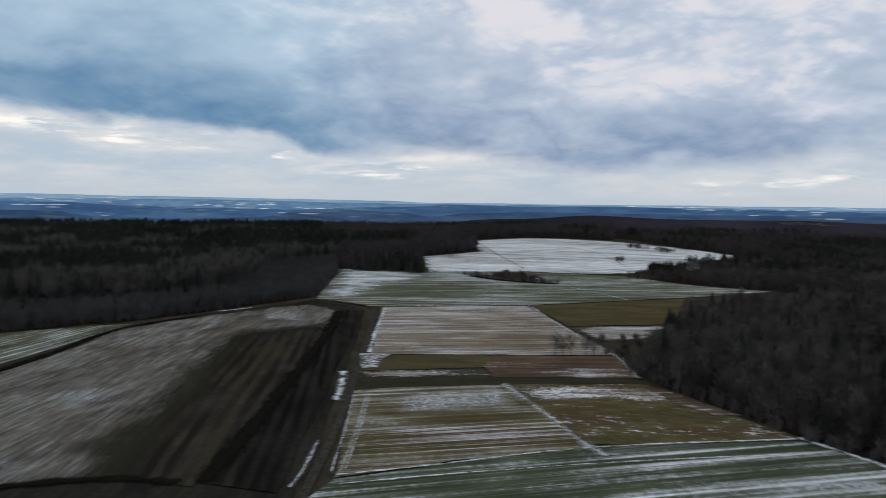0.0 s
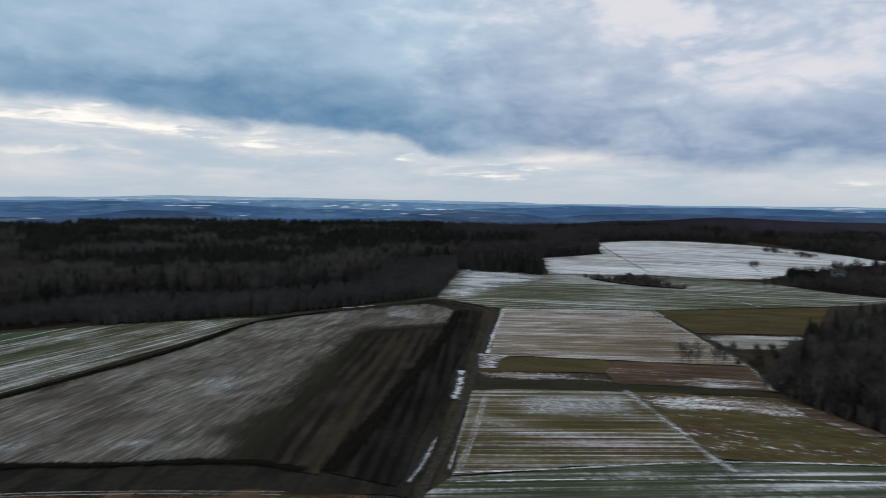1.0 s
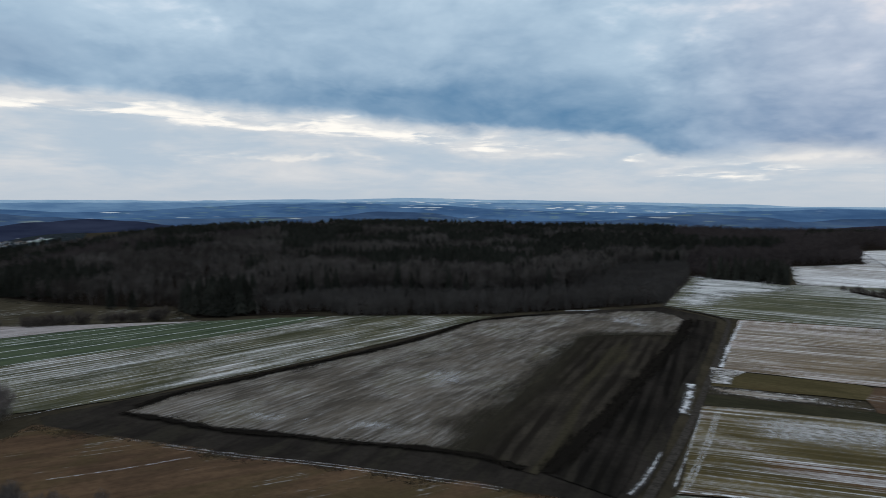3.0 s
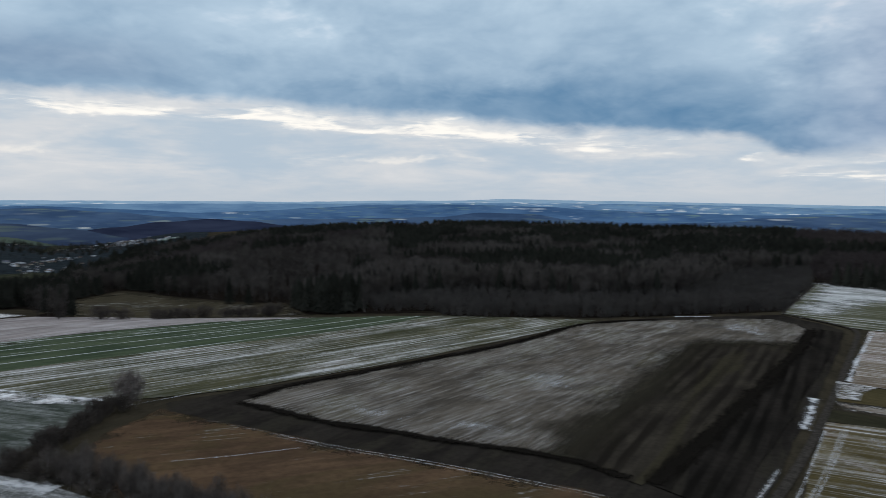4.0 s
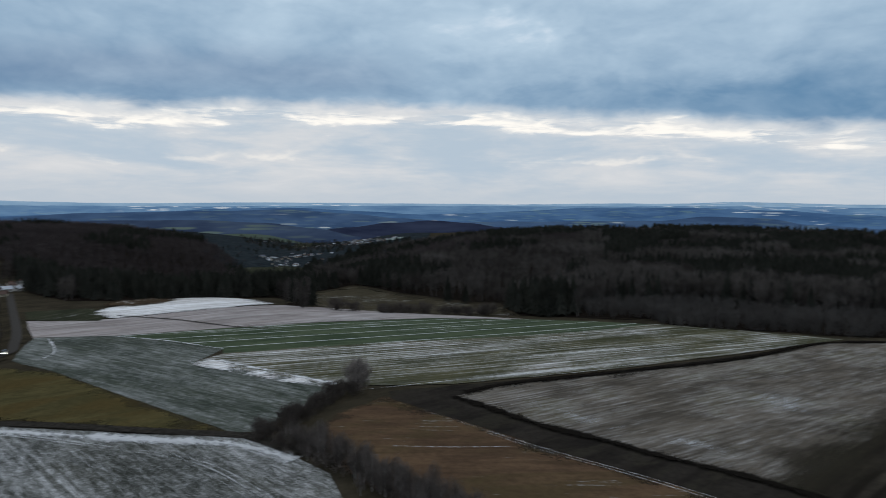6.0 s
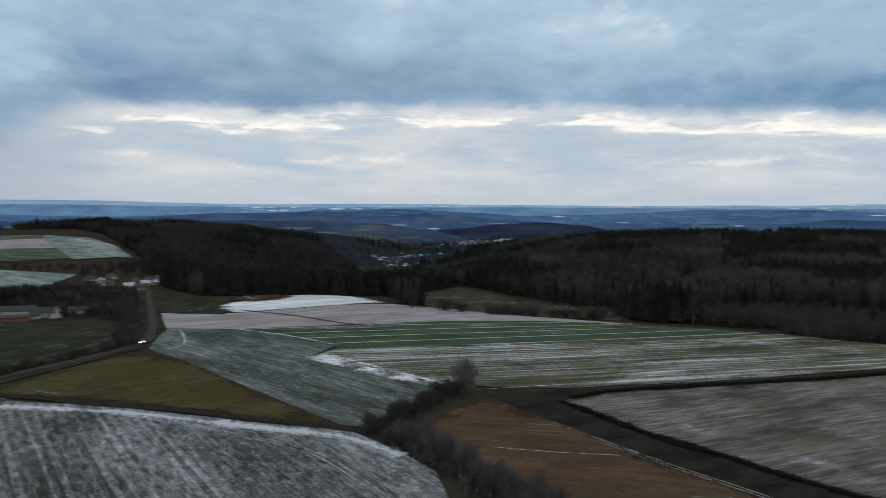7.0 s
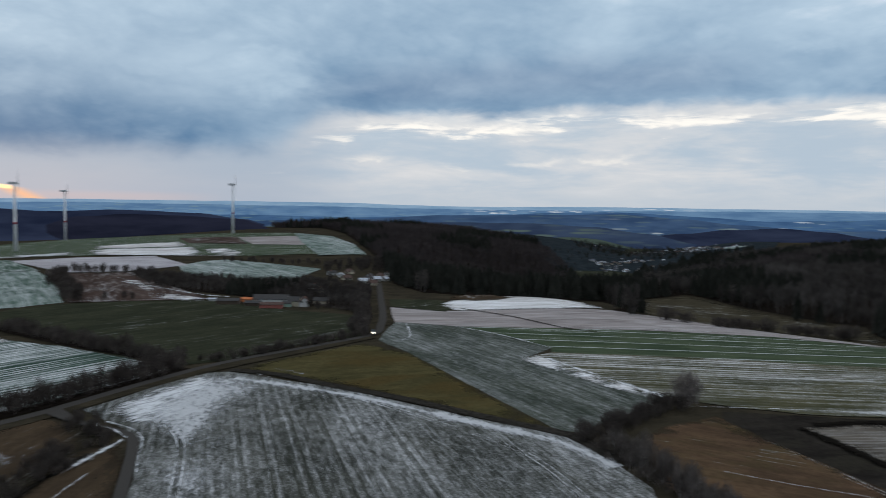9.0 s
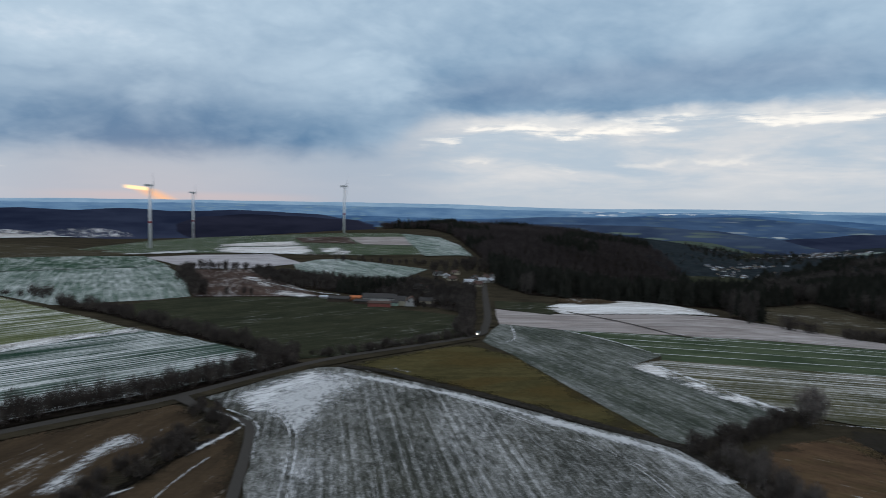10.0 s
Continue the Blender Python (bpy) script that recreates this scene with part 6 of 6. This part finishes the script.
def house(m, long, wide, eaves, ridge_up, wall, roof, label, category="house", group="", windows=True, chimney=True):
    """A gabled house: body, two roof slopes with overhang, windows with frames, a door and a chimney."""
    root = thing(category.replace(" ", "_"), m, label, category, group)
    bm = bmesh.new()
    a, b = long / 2, wide / 2
    floor = [bm.verts.new((x, y, -1.5)) for x, y in ((-a, -b), (a, -b), (a, b), (-a, b))]
    top = [bm.verts.new((x, y, eaves)) for x, y in ((-a, -b), (a, -b), (a, b), (-a, b))]
    g0, g1 = bm.verts.new((-a, 0, eaves + ridge_up)), bm.verts.new((a, 0, eaves + ridge_up))
    for f in ((floor[0], floor[1], top[1], top[0]), (floor[2], floor[3], top[3], top[2]), (floor[1], floor[2], top[2], g1, top[1]), (floor[3], floor[0], top[0], g0, top[3])):
        bm.faces.new(f)
    bmesh.ops.recalc_face_normals(bm, faces=bm.faces[:])
    body = part("wall", bm, wall, root)
    slope = math.hypot(b + 0.5, ridge_up * (b + 0.5) / b)
    lean = math.atan2(ridge_up, b)
    for side in (-1, 1):
        bm = box(long + 1.0, slope, 0.22, 0, -slope / 2)
        bm.transform(Matrix.Translation((0, 0, eaves + ridge_up)) @ Matrix.Rotation(0 if side < 0 else math.pi, 4, "Z") @ Matrix.Rotation(lean, 4, "X"))
        part("roof", bm, roof, root)
    if windows:
        for side in (-1, 1):
            for k in range(max(2, int(long / 3.2))):
                x = -a + long * (k + 0.5) / max(2, int(long / 3.2))
                part("window", box(1.1, 0.08, 1.3, x, side * (b + 0.02), eaves - 1.9), window_glass, body)
        for side in (-1, 1):
            for y in (-1.6, 1.6):
                part("window", box(0.08, 1.0, 1.3, side * (a + 0.02), y, eaves - 0.6), window_glass, body)
        part("door", box(1.1, 0.1, 2.1, -a * 0.2, -b - 0.03, 0.0), dark_wood, body)
    if chimney:
        part("chimney", box(0.7, 0.7, 1.8, a * 0.4, 0.6, eaves + ridge_up - 1.0), brick_red, root)
    return root


window_glass = plain("window_glass", (0.03, 0.035, 0.04), 0.1)
dark_wood = plain("dark_wood", (0.07, 0.05, 0.035), 0.7)
brick_red = plain("brick_red", (0.20, 0.08, 0.06), 0.85)
render_white = plain("white_render", (0.50, 0.49, 0.47), 0.85, 0, 0.4)
render_cream = plain("cream_render", (0.48, 0.42, 0.32), 0.85, 0, 0.4)
render_red = plain("faded_red_boards", (0.30, 0.10, 0.08), 0.8)
tiles_grey = plain("grey_roof_sheets", (0.052, 0.049, 0.048), 0.85, 0, 0.5)
tiles_red = plain("brown_red_tiles", (0.09, 0.055, 0.045), 0.85, 0, 0.5)
tiles_snow = plain("snowy_roof", (0.52, 0.55, 0.60), 0.8, 0, 0.3)
tiles_slate = plain("slate_roof", (0.12, 0.13, 0.16), 0.8, 0, 0.4)
render_grey = plain("grey_render", (0.28, 0.28, 0.29), 0.85, 0, 0.4)
orange_tarp = plain("orange_tarpaulin", (0.55, 0.17, 0.06), 0.7)
green_sheet = plain("pale_green_sheet", (0.35, 0.5, 0.42), 0.7)
farm = "farm by the grass field"
house(spot(-457.5, -51.5, 84), 22, 8.5, 3.2, 2.3, render_white, tiles_grey, "long grey-roofed barn with white walls", "barn", farm, False, False)
house(spot(-434.7, -48.9, 88), 14, 4.5, 2.6, 1.0, render_red, tiles_red, "low faded red shed before the barn", "shed", farm, False, False)
house(spot(-442.3, -29.4, 4), 8.5, 6.5, 3.2, 2.6, render_white, tiles_red, "white farmhouse with a brown gabled roof", "house", farm)
house(spot(-444.0, -35.4, 70), 7, 6, 3.6, 2.2, render_cream, tiles_grey, "small grey outbuilding beside the farmhouse", "shed", farm, False, False)
house(spot(-440.8, -40.0, 86), 5, 5, 2.4, 1.2, green_sheet, tiles_grey, "small shed with pale green boards", "shed", farm, False, False)
house(spot(-454.0, -78.4, 86), 14, 7, 2.6, 1.2, dark_wood, tiles_grey, "dark open cattle shed", "shed", farm, False, False)
house(spot(-445.6, -62.0, 86), 9, 5, 2.2, 1.0, dark_wood, tiles_grey, "dark timber shed beside the barn", "shed", farm, False, False)
house(spot(-463.4, -68.4, 88), 6.5, 4, 2.0, 0.9, orange_tarp, orange_tarp, "stack under an orange tarpaulin", "covered stack", farm, False, False)
house(spot(-450.5, -64.2, 70), 3.5, 3, 1.6, 0.5, orange_tarp, orange_tarp, "stack under an orange tarpaulin", "covered stack", farm, False, False)
house(spot(-469.1, -90.9, 92), 6, 3, 1.4, 0.5, render_white, tiles_snow, "short stack wrapped in white foil", "covered stack", farm, False, False)
house(spot(-451.7, -19.1, 80), 9, 6, 2.6, 1.8, render_cream, tiles_grey, "dull outbuilding behind the farmhouse", "shed", farm, False, False)

house(spot(234.5, 644.8, 20), 12, 9, 4.0, 3.0, render_white, tiles_grey, "white house beside the conifer row", "house")
hamlet = "houses of the hamlet"
looks = [(render_white, tiles_snow, "white house with a snowy roof"), (render_cream, tiles_red, "cream house with a dark red roof"), (render_white, tiles_grey, "white house with a grey roof")]
for k, (x, y) in enumerate([(-635.6, -9.4), (-678.9, -1.1), (-608.7, 15.3), (-615.3, 22.6), (-660.0, 27.5), (-691.9, 36.8), (-693.4, 44.4), (-574.3, 18.3), (-653.8, -17.9), (-623.5, 30.2), (-512.4, -22.3), (-532.7, -29.0), (-590, 11), (-612, -4), (-640, 17), (-704, 46)]):
    wall, roof, text = looks[k % 3]
    house(spot(x, y, 37 * k), 7.5, 5.5, 2.3, 1.9, wall, roof, text, "house", hamlet)
house(spot(-838.4, 52.6, 60), 13, 9, 5.0, 3.5, render_cream, tiles_red, "warm cream house lit at the wood's edge", "house", hamlet)

# valley floor, its blue tint standing in for haze
drape("field", polar((56, 2050), (56.5, 1450), (61, 1150), (67, 1050), (70.4, 950), (74, 1130), (77, 1360), (80, 1650), (80, 2050)), M["valley"], 2, "valley grassland round the village, tinted blue-grey for haze")
village = "houses of the far village"
far_looks = [house(pose(0, 0, 0), 12, 9, 4.0, 3.2, w, r, t, "house", village, False) for w, r, t in [(render_grey, tiles_snow, "grey house with a snowy roof")] + [(render_white, tiles_grey, "pale house with a dark grey roof"), (render_cream, tiles_red, "cream house with a dark red roof"), (render_white, tiles_slate, "pale house with a slate-blue roof")]]
count = 0
for line, gap, wander in (([(-1120, 414), (-1207, 498), (-1251, 572)], 5.5, 14), ([(-1059, 399), (-1096, 453), (-1109, 496)], 5.5, 14), ([(-1571, 663), (-1623, 745), (-1493, 757)], 8, 14), ([(-1693, 825), (-1453, 766), (-1377, 783), (-1365, 824)], 6, 16), ([(-1942, 985), (-1453, 796), (-1385, 836)], 8, 14), ([(-1139, 523), (-1137, 543)], 12, 8), ([(-1729, 640), (-1871, 732)], 22, 8)):
    for x, y in along(line, gap, wander):
        m = spot(x, y, 360 * rng.random()) @ Matrix.Scale(0.66, 4)
        if count < 4:
            far_looks[count].matrix_basis = m
        else:
            copy_thing(far_looks[count % 4], m)
        count += 1
drape("field", [(-1002, 333), (-1065, 421), (-1054, 464), (-964, 415), (-934, 329)], M["dark_green"], 3, "dull green valley meadow")
drape("field", [(-1366, 785), (-1387, 819), (-1367, 845), (-1328, 791)], M["blue_green"], 3, "snowy plot above the village")
drape("field", [(-1464, 579), (-1894, 817), (-2020, 946), (-1849, 901), (-1574, 679)], M["dark_green"], 3, "dull green slope in the valley")


# ---- the car on the road ----
def car(m):
    root = thing("car", m, "light grey car with lit headlights on the country road", "car")
    paint = plain("car_paint", (0.45, 0.46, 0.47), 0.3, 0.2)
    part("body", box(4.3, 1.75, 0.75, 0, 0, 0.30, 0.18), paint, root)
    cab = box(2.3, 1.55, 0.62, -0.25, 0, 1.02, 0.22)
    part("cabin", cab, window_glass, root)
    rubber = plain("tyre_rubber", (0.02, 0.02, 0.02), 0.8)
    for x in (-1.35, 1.35):
        for y in (-0.8, 0.8):
            bm = bmesh.new()
            bmesh.ops.create_cone(bm, cap_ends=True, segments=18, radius1=0.33, radius2=0.33, depth=0.22, matrix=Matrix.Translation((x, y, 0.33)) @ Matrix.Rotation(math.pi / 2, 4, "X"))
            part("wheel", bm, rubber, root)
    lamp = bpy.data.materials.new("headlight_glow")
    lamp.use_nodes = True
    e = lamp.node_tree.nodes["Principled BSDF"]
    e.inputs["Emission Color"].default_value = (1.0, 0.86, 0.62, 1)
    e.inputs["Emission Strength"].default_value = 14.0
    for y in (-0.6, 0.6):
        part("headlight", box(0.12, 0.42, 0.24, 2.12, y, 0.55, 0.03), lamp, root)


CAR = (-340.1, 11.2)
car(pose(CAR[0], CAR[1], float(ground(*CAR)) + 0.75, 0, 0, math.degrees(math.atan2(-CAR[1], -CAR[0]))))
